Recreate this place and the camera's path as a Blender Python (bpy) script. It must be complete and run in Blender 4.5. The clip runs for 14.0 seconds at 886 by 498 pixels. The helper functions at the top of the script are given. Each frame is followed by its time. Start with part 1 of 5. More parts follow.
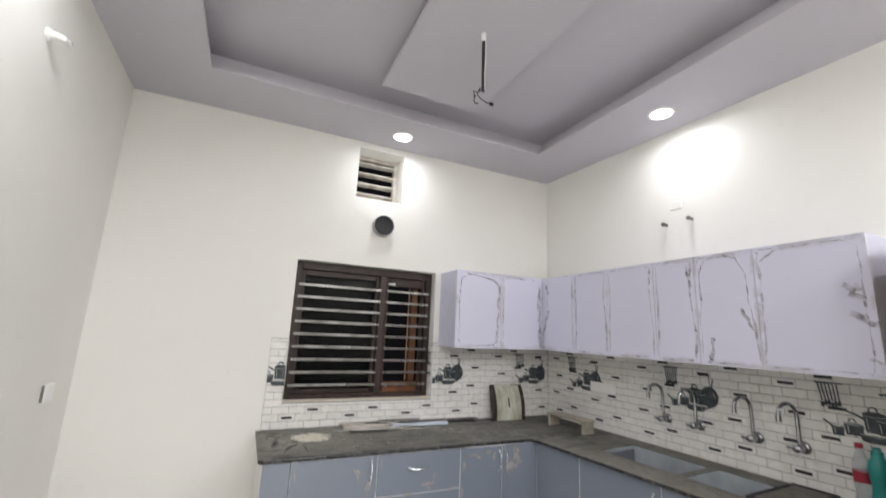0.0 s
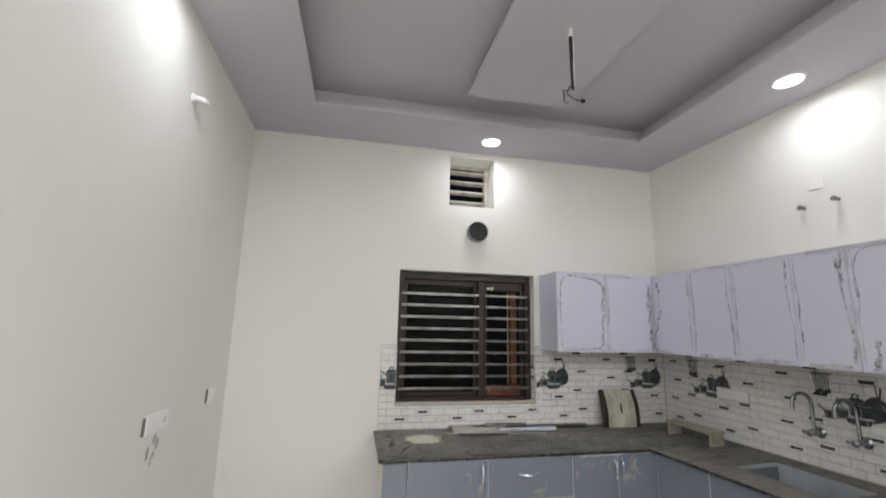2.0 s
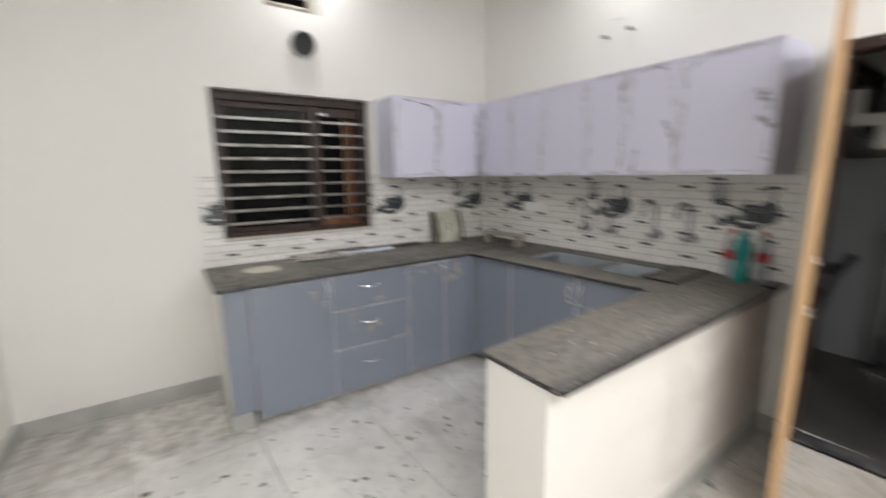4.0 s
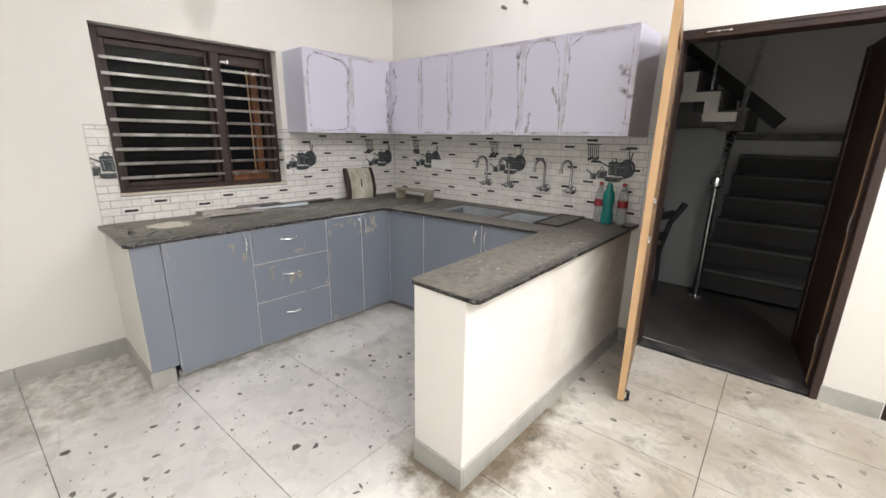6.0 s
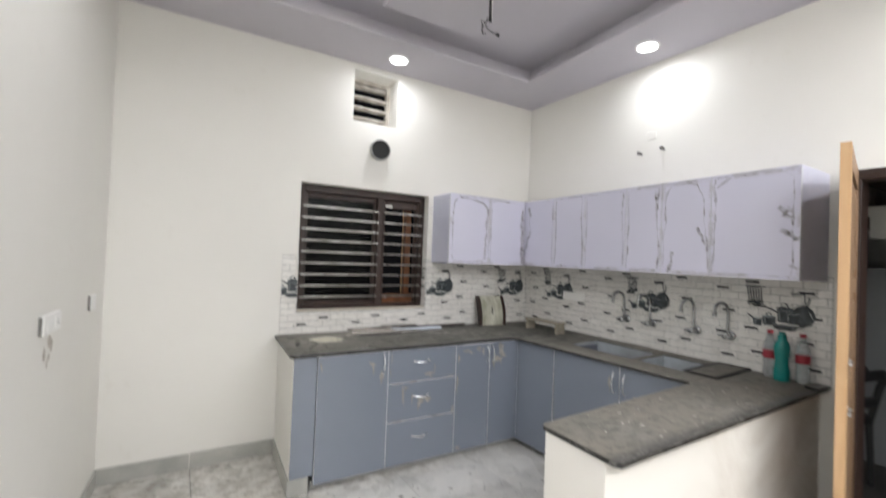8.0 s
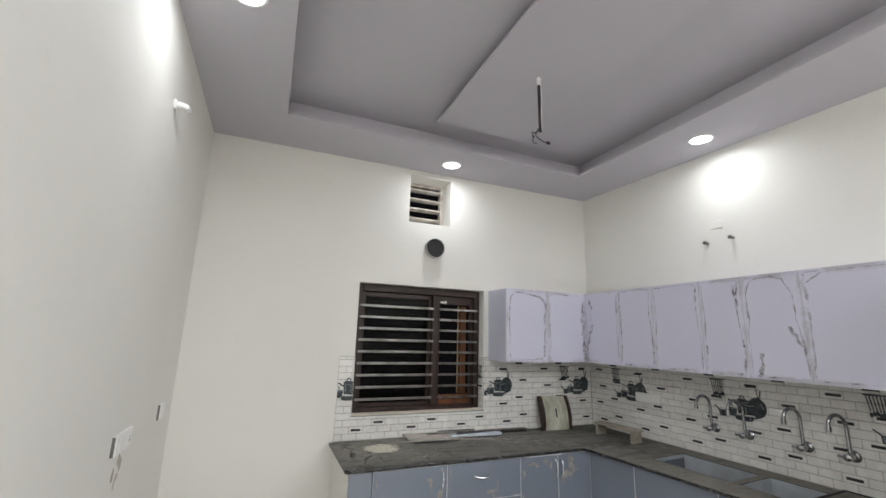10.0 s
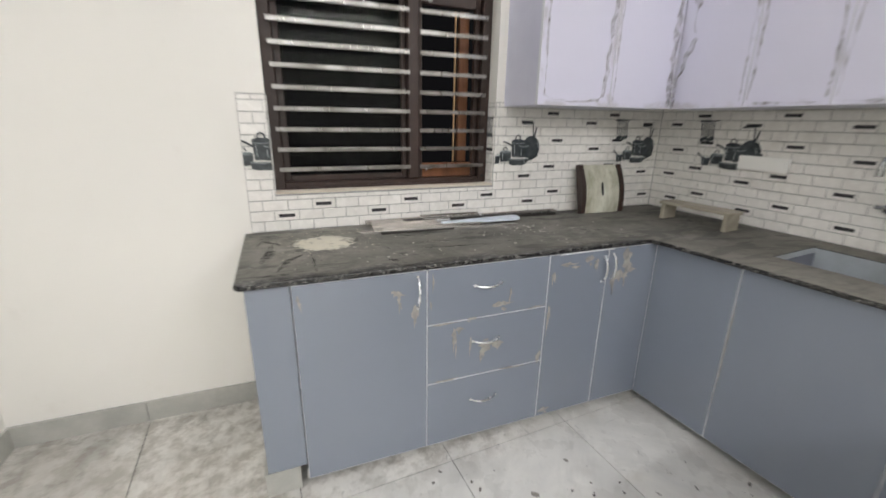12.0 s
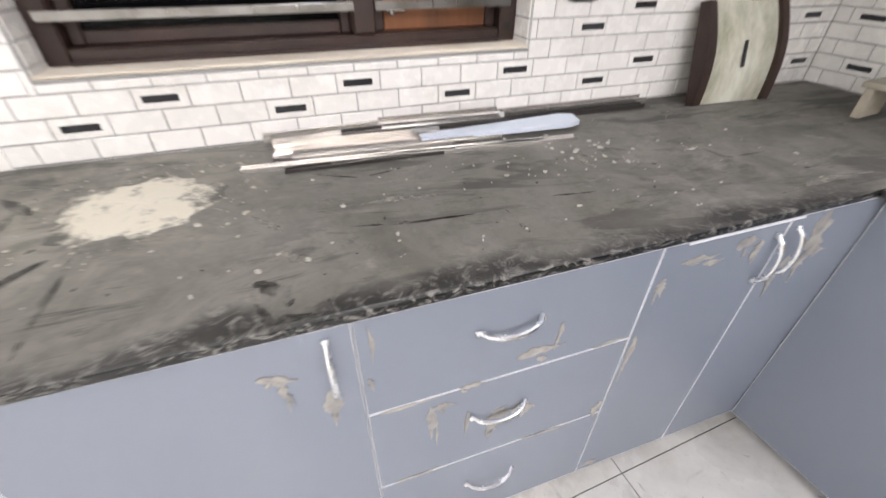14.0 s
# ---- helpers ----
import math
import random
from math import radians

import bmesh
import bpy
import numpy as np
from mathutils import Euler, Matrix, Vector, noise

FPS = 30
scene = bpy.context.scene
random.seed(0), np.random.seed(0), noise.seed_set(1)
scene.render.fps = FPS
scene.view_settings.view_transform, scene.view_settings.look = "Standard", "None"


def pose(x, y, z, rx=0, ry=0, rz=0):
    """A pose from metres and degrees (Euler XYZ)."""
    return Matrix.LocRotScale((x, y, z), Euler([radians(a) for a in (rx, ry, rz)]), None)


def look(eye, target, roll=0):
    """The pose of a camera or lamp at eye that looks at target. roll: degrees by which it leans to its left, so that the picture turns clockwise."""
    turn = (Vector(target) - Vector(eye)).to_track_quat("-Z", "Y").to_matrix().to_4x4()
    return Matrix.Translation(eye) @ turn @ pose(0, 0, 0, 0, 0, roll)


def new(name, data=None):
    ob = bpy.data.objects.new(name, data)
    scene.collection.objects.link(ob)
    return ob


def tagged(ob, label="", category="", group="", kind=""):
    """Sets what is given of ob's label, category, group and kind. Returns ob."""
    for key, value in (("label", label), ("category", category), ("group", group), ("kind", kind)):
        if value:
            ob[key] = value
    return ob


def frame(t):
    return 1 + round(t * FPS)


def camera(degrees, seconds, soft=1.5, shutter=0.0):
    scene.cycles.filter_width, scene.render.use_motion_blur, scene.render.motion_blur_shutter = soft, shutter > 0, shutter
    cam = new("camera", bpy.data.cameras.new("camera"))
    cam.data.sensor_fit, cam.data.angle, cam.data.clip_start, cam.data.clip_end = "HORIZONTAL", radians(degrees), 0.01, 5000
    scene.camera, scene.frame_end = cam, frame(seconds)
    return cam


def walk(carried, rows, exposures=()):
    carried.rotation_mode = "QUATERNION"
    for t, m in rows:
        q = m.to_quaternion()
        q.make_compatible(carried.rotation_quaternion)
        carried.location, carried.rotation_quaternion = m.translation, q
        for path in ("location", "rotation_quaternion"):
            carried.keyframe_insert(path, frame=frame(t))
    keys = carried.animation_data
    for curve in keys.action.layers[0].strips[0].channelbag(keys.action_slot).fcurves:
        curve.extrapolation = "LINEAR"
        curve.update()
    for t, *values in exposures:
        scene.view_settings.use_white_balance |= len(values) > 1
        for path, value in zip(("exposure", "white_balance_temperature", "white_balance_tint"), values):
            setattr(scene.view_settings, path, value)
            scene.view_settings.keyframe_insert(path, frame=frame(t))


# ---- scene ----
cam = camera(94.4, 14.0, soft=1.5, shutter=0.6)
K = 1.037  # metres per plan unit
PATH = [
    (0, (0.123, 0.201, 1.569), (0.94, 1.984, 1.965), 2.5),
    (0.5, (0.12, 0.186, 1.605), (0.854, 1.963, 2.155), 2.0),
    (1, (0.112, 0.166, 1.64), (0.742, 1.963, 2.251), 1.6),
    (1.5, (0.093, 0.167, 1.641), (0.585, 2.035, 2.16), 1.6),
    (2, (0.085, 0.178, 1.622), (0.481, 2.104, 1.992), 1.3),
    (2.5, (0.107, 0.177, 1.596), (0.465, 2.137, 1.767), 0.8),
    (3, (0.134, 0.175, 1.556), (0.543, 2.132, 1.519), 0.2),
    (3.5, (0.159, 0.179, 1.527), (0.722, 2.084, 1.295), -0.0),
    (4, (0.104, 0.219, 1.481), (1.195, 1.856, 1.119), -0.8),
    (4.2, (0.120, 0.195, 1.474), (1.436, 1.573, 1.058), -1.2),
    (4.6, (0.080, 0.155, 1.462), (1.480, 1.460, 0.995), -0.7),
    (6.3, (-0.156, 0.078, 1.436), (1.259, 1.384, 0.895), 1.3),
    (6.5, (-0.166, 0.072, 1.438), (1.19, 1.449, 0.924), 1.5),
    (7, (-0.18, 0.069, 1.452), (1.047, 1.595, 1.044), 2.1),
    (7.5, (-0.181, 0.071, 1.477), (0.926, 1.722, 1.26), 2.5),
    (8, (-0.204, 0.062, 1.513), (0.789, 1.798, 1.549), 2.2),
    (8.2, (-0.209, 0.055, 1.53), (0.731, 1.814, 1.679), 1.9),
    (10.3, (-0.243, 0.125, 1.65), (0.495, 1.937, 2.064), 1.3),
    (10.5, (-0.19, 0.212, 1.615), (0.562, 2.046, 1.879), 1.4),
    (11, (-0.08, 0.615, 1.494), (0.717, 2.447, 1.4), 1.3),
    (11.5, (0.197, 0.982, 1.408), (0.949, 2.791, 1.005), 1.2),
    (12, (0.433, 1.34, 1.372), (1.135, 3.118, 0.782), 0.9),
    (12.5, (0.634, 1.72, 1.367), (1.274, 3.458, 0.613), 0.4),
    (13, (0.783, 1.971, 1.357), (1.363, 3.674, 0.483), -0.3),
    (13.5, (0.819, 2.101, 1.328), (1.361, 3.73, 0.302), -0.4),
    (14, (0.894, 2.275, 1.266), (1.428, 3.794, 0.08), 0.4),
]
walk(cam, [(t, look([K * c for c in eye], [K * c for c in target], roll)) for t, eye, target, roll in PATH], [
    (0.0, 0.56, 6520, 11), (1.0, 0.38, 6550, 10), (1.5, 0.18, 6550, 9), (2.2, 0.18, 6550, 10), (3.0, 0.38, 6550, 10), (3.6, 0.44, 6600, 11), (4.2, 0.44, 6650, 11), (6.3, 0.68, 6780, 12), (7.0, 0.62, 6730, 11),
    (7.6, 0.58, 6640, 11), (8.2, 0.50, 6480, 10), (10.3, 0.20, 6500, 9), (11.0, 0.40, 6550, 9), (11.5, 0.57, 6600, 10), (12.0, 0.72, 6630, 10),
    (12.5, 0.88, 6600, 13), (13.2, 1.14, 6580, 14), (14.0, 1.32, 6580, 15)])

# ---- world and lamps ----
world = bpy.data.worlds.new("night")
world.use_nodes = True
world.node_tree.nodes["Background"].inputs[0].default_value = (0.008, 0.008, 0.009, 1)
world.node_tree.nodes["Background"].inputs[1].default_value = 0.4
scene.world = world
scene.view_settings.exposure = 0.0

CEIL = 3.08
# first three lamps are seen; the seven southern ones are unseen, added as fill
LAMPS = [(-0.47, 1.83), (2.480, 1.900), (1.062, 3.110), (-0.47, -0.05), (2.58, -0.05), (-0.47, -1.0), (2.60, -1.0), (0.25, -1.2), (1.05, -1.2), (1.85, -1.2)]
LAMP_POWER = [3.6, 3.4, 3.6, 9, 9, 9, 12, 15, 15, 15]
for i, (lx, ly) in enumerate(LAMPS):
    lamp = bpy.data.lights.new("downlight_and_fill_beam", "AREA")
    lamp.shape, lamp.size, lamp.energy, lamp.color = "DISK", 0.13, LAMP_POWER[i], (0.93, 0.96, 1.0)
    lamp.spread = radians(172)
    ob = new("downlight_and_fill_beam", lamp)
    ob.location = (lx * K, ly * K, (CEIL - 0.018) * K)


# ---- materials ----
class Mat:
    """A small wrapper round one node material."""

    def __init__(self, name, color=(0.5, 0.5, 0.5), rough=0.5, metal=0.0, spec=0.5):
        self.m = bpy.data.materials.new(name)
        self.m.use_nodes = True
        self.t = self.m.node_tree
        self.b = self.t.nodes["Principled BSDF"]
        self.set("Base Color", (*color, 1))
        self.set("Roughness", rough)
        self.set("Metallic", metal)
        self.set("Specular IOR Level", spec)
        self.coord = self.t.nodes.new("ShaderNodeTexCoord").outputs["Object"]
        self.height = None

    def set(self, name, v):
        self.b.inputs[name].default_value = v

    def n(self, kind, **inputs):
        node = self.t.nodes.new(kind)
        for k, v in inputs.items():
            self.put(node.inputs[k.replace("_", " ")], v)
        return node

    def put(self, socket, v):
        if isinstance(v, bpy.types.NodeSocket):
            self.t.links.new(v, socket)
        else:
            socket.default_value = v

    def world(self):
        """Use places in the world, so that neighbours do not repeat."""
        self.coord = self.n("ShaderNodeNewGeometry").outputs["Position"]
        return self

    def noise(self, scale, detail=4, rough=0.55, stretch=(1, 1, 1), distort=0.0):
        mp = self.n("ShaderNodeMapping", Vector=self.coord, Scale=stretch)
        return self.n("ShaderNodeTexNoise", Vector=mp.outputs[0], Scale=scale, Detail=detail, Roughness=rough,
                      Distortion=distort).outputs["Fac"]

    def ramp(self, fac, a, b):
        r = self.n("ShaderNodeMapRange", Value=fac)
        r.inputs["From Min"].default_value, r.inputs["From Max"].default_value = a, b
        r.clamp = True
        return r.outputs[0]

    def math(self, op, a, b=0.0):
        r = self.t.nodes.new("ShaderNodeMath")
        r.operation = op
        self.put(r.inputs[0], a)
        self.put(r.inputs[1], b)
        return r.outputs[0]

    def mix(self, fac, a, b):
        r = self.t.nodes.new("ShaderNodeMix")
        r.data_type = "RGBA"
        self.put(r.inputs[0], fac)
        self.put(r.inputs[6], a if isinstance(a, bpy.types.NodeSocket) else (*a, 1))
        self.put(r.inputs[7], b if isinstance(b, bpy.types.NodeSocket) else (*b, 1))
        return r.outputs[2]

    def mixf(self, fac, a, b):
        r = self.t.nodes.new("ShaderNodeMix")
        self.put(r.inputs[0], fac)
        self.put(r.inputs[2], a)
        self.put(r.inputs[3], b)
        return r.outputs[0]

    def color(self, c):
        self.put(self.b.inputs["Base Color"], c)
        return self

    def rough(self, r):
        self.put(self.b.inputs["Roughness"], r)
        return self

    def bump(self, h, strength=0.3, dist=0.002):
        b = self.n("ShaderNodeBump", Height=h, Strength=strength, Distance=dist)
        if self.height is not None:
            self.t.links.new(self.height, b.inputs["Normal"])
        self.height = b.outputs[0]
        self.put(self.b.inputs["Normal"], self.height)
        return self

    def random(self):
        return self.n("ShaderNodeObjectInfo").outputs["Random"]


def paint(name, base, dirt, rough=0.62):
    m = Mat(name, base, rough).world()
    big, small = m.noise(0.9, 3), m.noise(14, 5)
    c = m.mix(m.ramp(big, 0.35, 0.8), base, tuple(v * 0.95 for v in base))
    c = m.mix(m.math("MULTIPLY", m.ramp(m.noise(5, 6, 0.7), 0.62, 0.82), 0.22), c, dirt)
    m.color(c)
    m.rough(m.mixf(m.ramp(small, 0.3, 0.7), rough - 0.05, rough + 0.1))
    m.bump(m.noise(3, 3), 0.25, 0.004).bump(m.noise(120, 3), 0.12, 0.0008)
    return m


M_WALL = paint("wall_paint", (0.83, 0.81, 0.76), (0.56, 0.50, 0.42))
M_CEIL = paint("ceiling_paint", (0.57, 0.545, 0.59), (0.48, 0.45, 0.46), 0.7)
# hall walls darkened in the paint to carry the unlit hall's dimness
M_HALL_DIM = paint("hall_paint_dimmed", (0.21, 0.215, 0.22), (0.11, 0.11, 0.11), 0.7)
# pale copy brightens the far wall, which no lamp reaches
M_HALL_BRIGHT = paint("hall_paint_brightened", (0.80, 0.80, 0.80), (0.6, 0.6, 0.6), 0.7)
M_BARWALL = paint("stained_wall_paint", (0.83, 0.81, 0.76), (0.56, 0.50, 0.42))
foot = M_BARWALL.n("ShaderNodeSeparateXYZ", Vector=M_BARWALL.coord).outputs[0]
stain = M_BARWALL.math("MULTIPLY", M_BARWALL.ramp(M_BARWALL.noise(2.0, 5, 0.6, (1, 1, 1.3), 0.8), 0.38, 0.70), M_BARWALL.ramp(foot, 1.3, 2.1))
M_BARWALL.color(M_BARWALL.mix(M_BARWALL.math("MULTIPLY", stain, 0.55), (0.83, 0.80, 0.75), (0.46, 0.39, 0.32)))
M_PLASTIC = Mat("white_plastic", (0.88, 0.87, 0.84), 0.35)

M_LAMP = Mat("lamp_diffuser", (0.9, 0.9, 0.9), 0.4)
M_LAMP.set("Emission Color", (0.93, 0.96, 1.0, 1))
M_LAMP.set("Emission Strength", 7.0)


def make_tile():
    m = Mat("glazed_brick_tile", (0.78, 0.76, 0.72), 0.16)
    m.world()
    r = m.random()
    c = m.mix(m.ramp(r, 0, 1), (0.86, 0.84, 0.80), (0.80, 0.78, 0.74))
    c = m.mix(m.math("MULTIPLY", m.ramp(m.noise(9, 5, 0.7), 0.5, 0.85), 0.45), c, (0.50, 0.47, 0.42))
    m.color(c)
    m.rough(m.mixf(m.ramp(m.noise(30, 4), 0.35, 0.75), 0.12, 0.45))
    m.bump(m.noise(18, 3), 0.12, 0.002)
    return m


M_TILE = make_tile()
M_GROUT = Mat("grout", (0.22, 0.215, 0.21), 0.9).world()
M_GROUT.color(M_GROUT.mix(M_GROUT.noise(20), (0.25, 0.25, 0.245), (0.42, 0.41, 0.39)))
M_INLAY = Mat("black_inlay", (0.018, 0.018, 0.02), 0.25).world()
M_INLAY.rough(M_INLAY.mixf(M_INLAY.noise(40), 0.15, 0.5))


def make_print(name, a, b):
    m = Mat(name, a, 0.3).world()
    m.color(m.mix(m.ramp(m.noise(28, 3), 0.35, 0.7), a, b))
    return m


M_PAN = make_print("printed_pan_dark", (0.022, 0.028, 0.032), (0.06, 0.072, 0.08))
M_PAN2 = make_print("printed_pan_body", (0.025, 0.031, 0.035), (0.075, 0.088, 0.092))
M_PAN4 = make_print("printed_pan_glint", (0.5, 0.53, 0.54), (0.35, 0.38, 0.39))
M_PAN3 = make_print("printed_pan_rim", (0.30, 0.33, 0.34), (0.16, 0.18, 0.19))


def make_floor():
    m = Mat("marble_floor_tile", (0.6, 0.6, 0.57), 0.3).world()
    g = m.n("ShaderNodeNewGeometry").outputs["Position"]
    vein = m.noise(1.5, 8, 0.62, (1, 0.6, 1), 1.2)
    cloud = m.noise(3.0, 5, 0.6, distort=0.6)
    c = m.mix(m.ramp(cloud, 0.35, 0.7), (0.78, 0.76, 0.71), (0.63, 0.62, 0.585))
    c = m.mix(m.math("MULTIPLY", m.ramp(vein, 0.50, 0.66), 0.50), c, (0.42, 0.415, 0.385))
    c = m.mix(m.math("MULTIPLY", m.ramp(m.noise(7, 6, 0.72), 0.54, 0.72), 0.32), c, (0.44, 0.40, 0.34))
    smear = m.ramp(m.noise(8, 5, 0.66, (1, 0.45, 1), 1.5), 0.62, 0.74)
    c = m.mix(m.math("MULTIPLY", smear, 0.45), c, (0.17, 0.16, 0.145))
    spot = m.ramp(m.noise(20, 5, 0.65, (1, 0.7, 1), 0.8), 0.65, 0.72)
    c = m.mix(m.math("MULTIPLY", spot, 0.6), c, (0.15, 0.14, 0.125))
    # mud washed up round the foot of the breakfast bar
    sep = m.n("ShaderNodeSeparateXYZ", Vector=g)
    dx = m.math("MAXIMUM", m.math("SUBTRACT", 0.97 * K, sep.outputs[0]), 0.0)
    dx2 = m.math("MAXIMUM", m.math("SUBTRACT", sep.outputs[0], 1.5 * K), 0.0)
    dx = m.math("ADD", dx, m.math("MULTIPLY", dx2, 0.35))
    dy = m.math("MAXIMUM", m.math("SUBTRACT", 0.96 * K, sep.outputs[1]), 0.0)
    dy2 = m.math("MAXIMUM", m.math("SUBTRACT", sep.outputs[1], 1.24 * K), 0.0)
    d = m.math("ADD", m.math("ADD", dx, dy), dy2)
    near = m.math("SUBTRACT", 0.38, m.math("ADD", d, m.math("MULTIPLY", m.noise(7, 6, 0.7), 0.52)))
    # tan dirt towards the doorway, deepened for the shade the door leaf casts
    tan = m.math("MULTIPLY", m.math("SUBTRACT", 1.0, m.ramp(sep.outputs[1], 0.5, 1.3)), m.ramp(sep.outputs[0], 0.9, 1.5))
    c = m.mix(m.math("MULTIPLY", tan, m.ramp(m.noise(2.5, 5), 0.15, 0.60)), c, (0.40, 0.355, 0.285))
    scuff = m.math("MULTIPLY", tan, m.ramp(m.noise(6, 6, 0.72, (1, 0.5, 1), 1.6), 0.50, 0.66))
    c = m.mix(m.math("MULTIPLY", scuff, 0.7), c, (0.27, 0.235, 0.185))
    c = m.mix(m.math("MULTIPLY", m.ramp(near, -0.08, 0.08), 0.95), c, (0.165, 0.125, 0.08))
    # grime swept along the window wall and left in the corner
    grime = m.ramp(m.noise(1.8, 5, 0.6, (1.4, 0.6, 1), 0.8), 0.36, 0.66)
    corner = m.math("MULTIPLY", m.ramp(sep.outputs[1], 2.35, 2.9), m.math("SUBTRACT", 1.0, m.ramp(sep.outputs[0], 0.3, 0.5)))
    c = m.mix(m.math("MULTIPLY", grime, m.math("MULTIPLY", corner, 0.36)), c, (0.25, 0.23, 0.19))
    edge = m.math("MULTIPLY", m.ramp(sep.outputs[1], 2.62, 2.80), m.ramp(m.noise(11, 5, 0.7), 0.42, 0.6))
    c = m.mix(m.math("MULTIPLY", edge, m.mixf(m.ramp(sep.outputs[0], 1.2, 1.6), 0.6, 0.15)), c, (0.24, 0.21, 0.17))
    c = m.mix(m.math("MULTIPLY", m.random(), 0.10), c, (0.42, 0.42, 0.40))
    m.color(c)
    m.rough(m.mixf(m.ramp(m.noise(5, 5), 0.35, 0.7), 0.16, 0.5))
    m.bump(m.noise(40, 4), 0.06, 0.001)
    return m


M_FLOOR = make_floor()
M_JOINT = Mat("floor_joint", (0.09, 0.085, 0.075), 0.9)


def make_skirt():
    m = Mat("grey_skirting_tile", (0.33, 0.345, 0.335), 0.35).world()
    c = m.mix(m.ramp(m.noise(4, 6, 0.65), 0.35, 0.7), (0.50, 0.495, 0.455), (0.33, 0.33, 0.305))
    c = m.mix(m.math("MULTIPLY", m.ramp(m.noise(16, 5, 0.7), 0.58, 0.75), 0.6), c, (0.52, 0.50, 0.45))
    m.color(c)
    return m


M_SKIRT = make_skirt()


def edge_mask(m, width, wobble):
    """1 near the edges of a door, by its own bounds, broken up by noise."""
    gen = m.n("ShaderNodeTexCoord").outputs["Generated"]
    sep = m.n("ShaderNodeSeparateXYZ", Vector=gen)
    d = None
    for k in (0, 2):
        a = m.math("SUBTRACT", 0.5, m.math("ABSOLUTE", m.math("SUBTRACT", sep.outputs[k], 0.5)))
        d = a if d is None else m.math("MINIMUM", d, a)
    d = m.math("ADD", d, m.math("MULTIPLY", m.math("SUBTRACT", m.noise(11, 4, 0.6), 0.5), wobble))
    return m.math("SUBTRACT", 1.0, m.ramp(d, width * 0.5, width))


def make_powder():
    m = Mat("cream_powder", (0.50, 0.46, 0.37), 0.95)
    place = m.n("ShaderNodeMapping", Vector=m.coord, Scale=(1, 1, 0)).outputs[0]
    r = m.n("ShaderNodeVectorMath", Vector=place)
    r.operation = "LENGTH"
    m.world()
    thin = m.math("ADD", m.math("DIVIDE", r.outputs["Value"], 0.135 * K), m.math("MULTIPLY", m.math("SUBTRACT", m.noise(18, 8, 0.8), 0.5), 1.8))
    c = m.mix(m.ramp(m.noise(15, 6, 0.65), 0.58, 0.70), (0.66, 0.62, 0.51), (0.20, 0.19, 0.165))
    m.color(m.mix(m.ramp(thin, 0.72, 1.0), c, (0.125, 0.12, 0.105)))
    m.bump(m.noise(50, 5), 0.6, 0.003)
    return m


def make_laminate(name, a, b, tape, gloss, edge, amount):
    m = Mat(name, a, gloss).world()
    c = m.mix(m.noise(0.8, 1), a, b)
    c = m.mix(m.math("MULTIPLY", m.noise(3, 8, 0.6), 0.06), c, tuple(v * 0.8 + 0.08 for v in b))
    r = m.mixf(m.noise(0.7, 0), gloss, gloss + 0.04)
    if amount:
        mask = m.math("MULTIPLY", edge_mask(m, edge, edge * 2.0), m.ramp(m.noise(5.5, 5, 0.65), 0.50, 0.58))
        c = m.mix(m.math("MULTIPLY", mask, amount), c, tape)
        r = m.mixf(mask, r, 0.6)
    m.color(c)
    m.rough(r)
    return m


M_BLUE = make_laminate("grey_blue_laminate", (0.212, 0.238, 0.290), (0.204, 0.227, 0.277), (0.36, 0.35, 0.33), 0.24, 0.02, 0.0)
M_BLUE.set("Specular IOR Level", 0.8)
M_LAV = make_laminate("lavender_film_laminate", (0.66, 0.65, 0.77), (0.62, 0.61, 0.72), (0.42, 0.40, 0.43), 0.30, 0.06, 0.6)
M_LAVC = Mat("lavender_panel", (0.62, 0.62, 0.72), 0.35).world()
M_LAVC.color(M_LAVC.mix(M_LAVC.ramp(M_LAVC.noise(3, 4), 0.35, 0.7), (0.64, 0.64, 0.74), (0.56, 0.56, 0.67)))
M_WHITE_EDGE = Mat("white_edge_band", (0.66, 0.67, 0.71), 0.5)
M_CARCASS = Mat("cabinet_carcass", (0.16, 0.17, 0.21), 0.5)
M_FILM = Mat("torn_film_residue", (0.42, 0.385, 0.33), 0.7).world()
M_FILM.color(M_FILM.mix(M_FILM.ramp(M_FILM.noise(30, 4), 0.35, 0.7), (0.52, 0.49, 0.43), (0.27, 0.265, 0.265)))
M_GLUE = Mat("grey_glue_mark", (0.40, 0.385, 0.40), 0.75).world()
M_GLUE.put(M_GLUE.b.inputs["Alpha"], M_GLUE.mixf(M_GLUE.ramp(M_GLUE.noise(34, 4), 0.38, 0.64), 0.10, 0.55))
M_GLUE.color(M_GLUE.mix(M_GLUE.ramp(M_GLUE.noise(26, 5), 0.35, 0.65), (0.42, 0.39, 0.40), (0.27, 0.24, 0.235)))
M_FILM.set("Alpha", 0.72)
M_FILM.bump(M_FILM.noise(60, 3), 0.5, 0.002)


CT_Z = 0.872


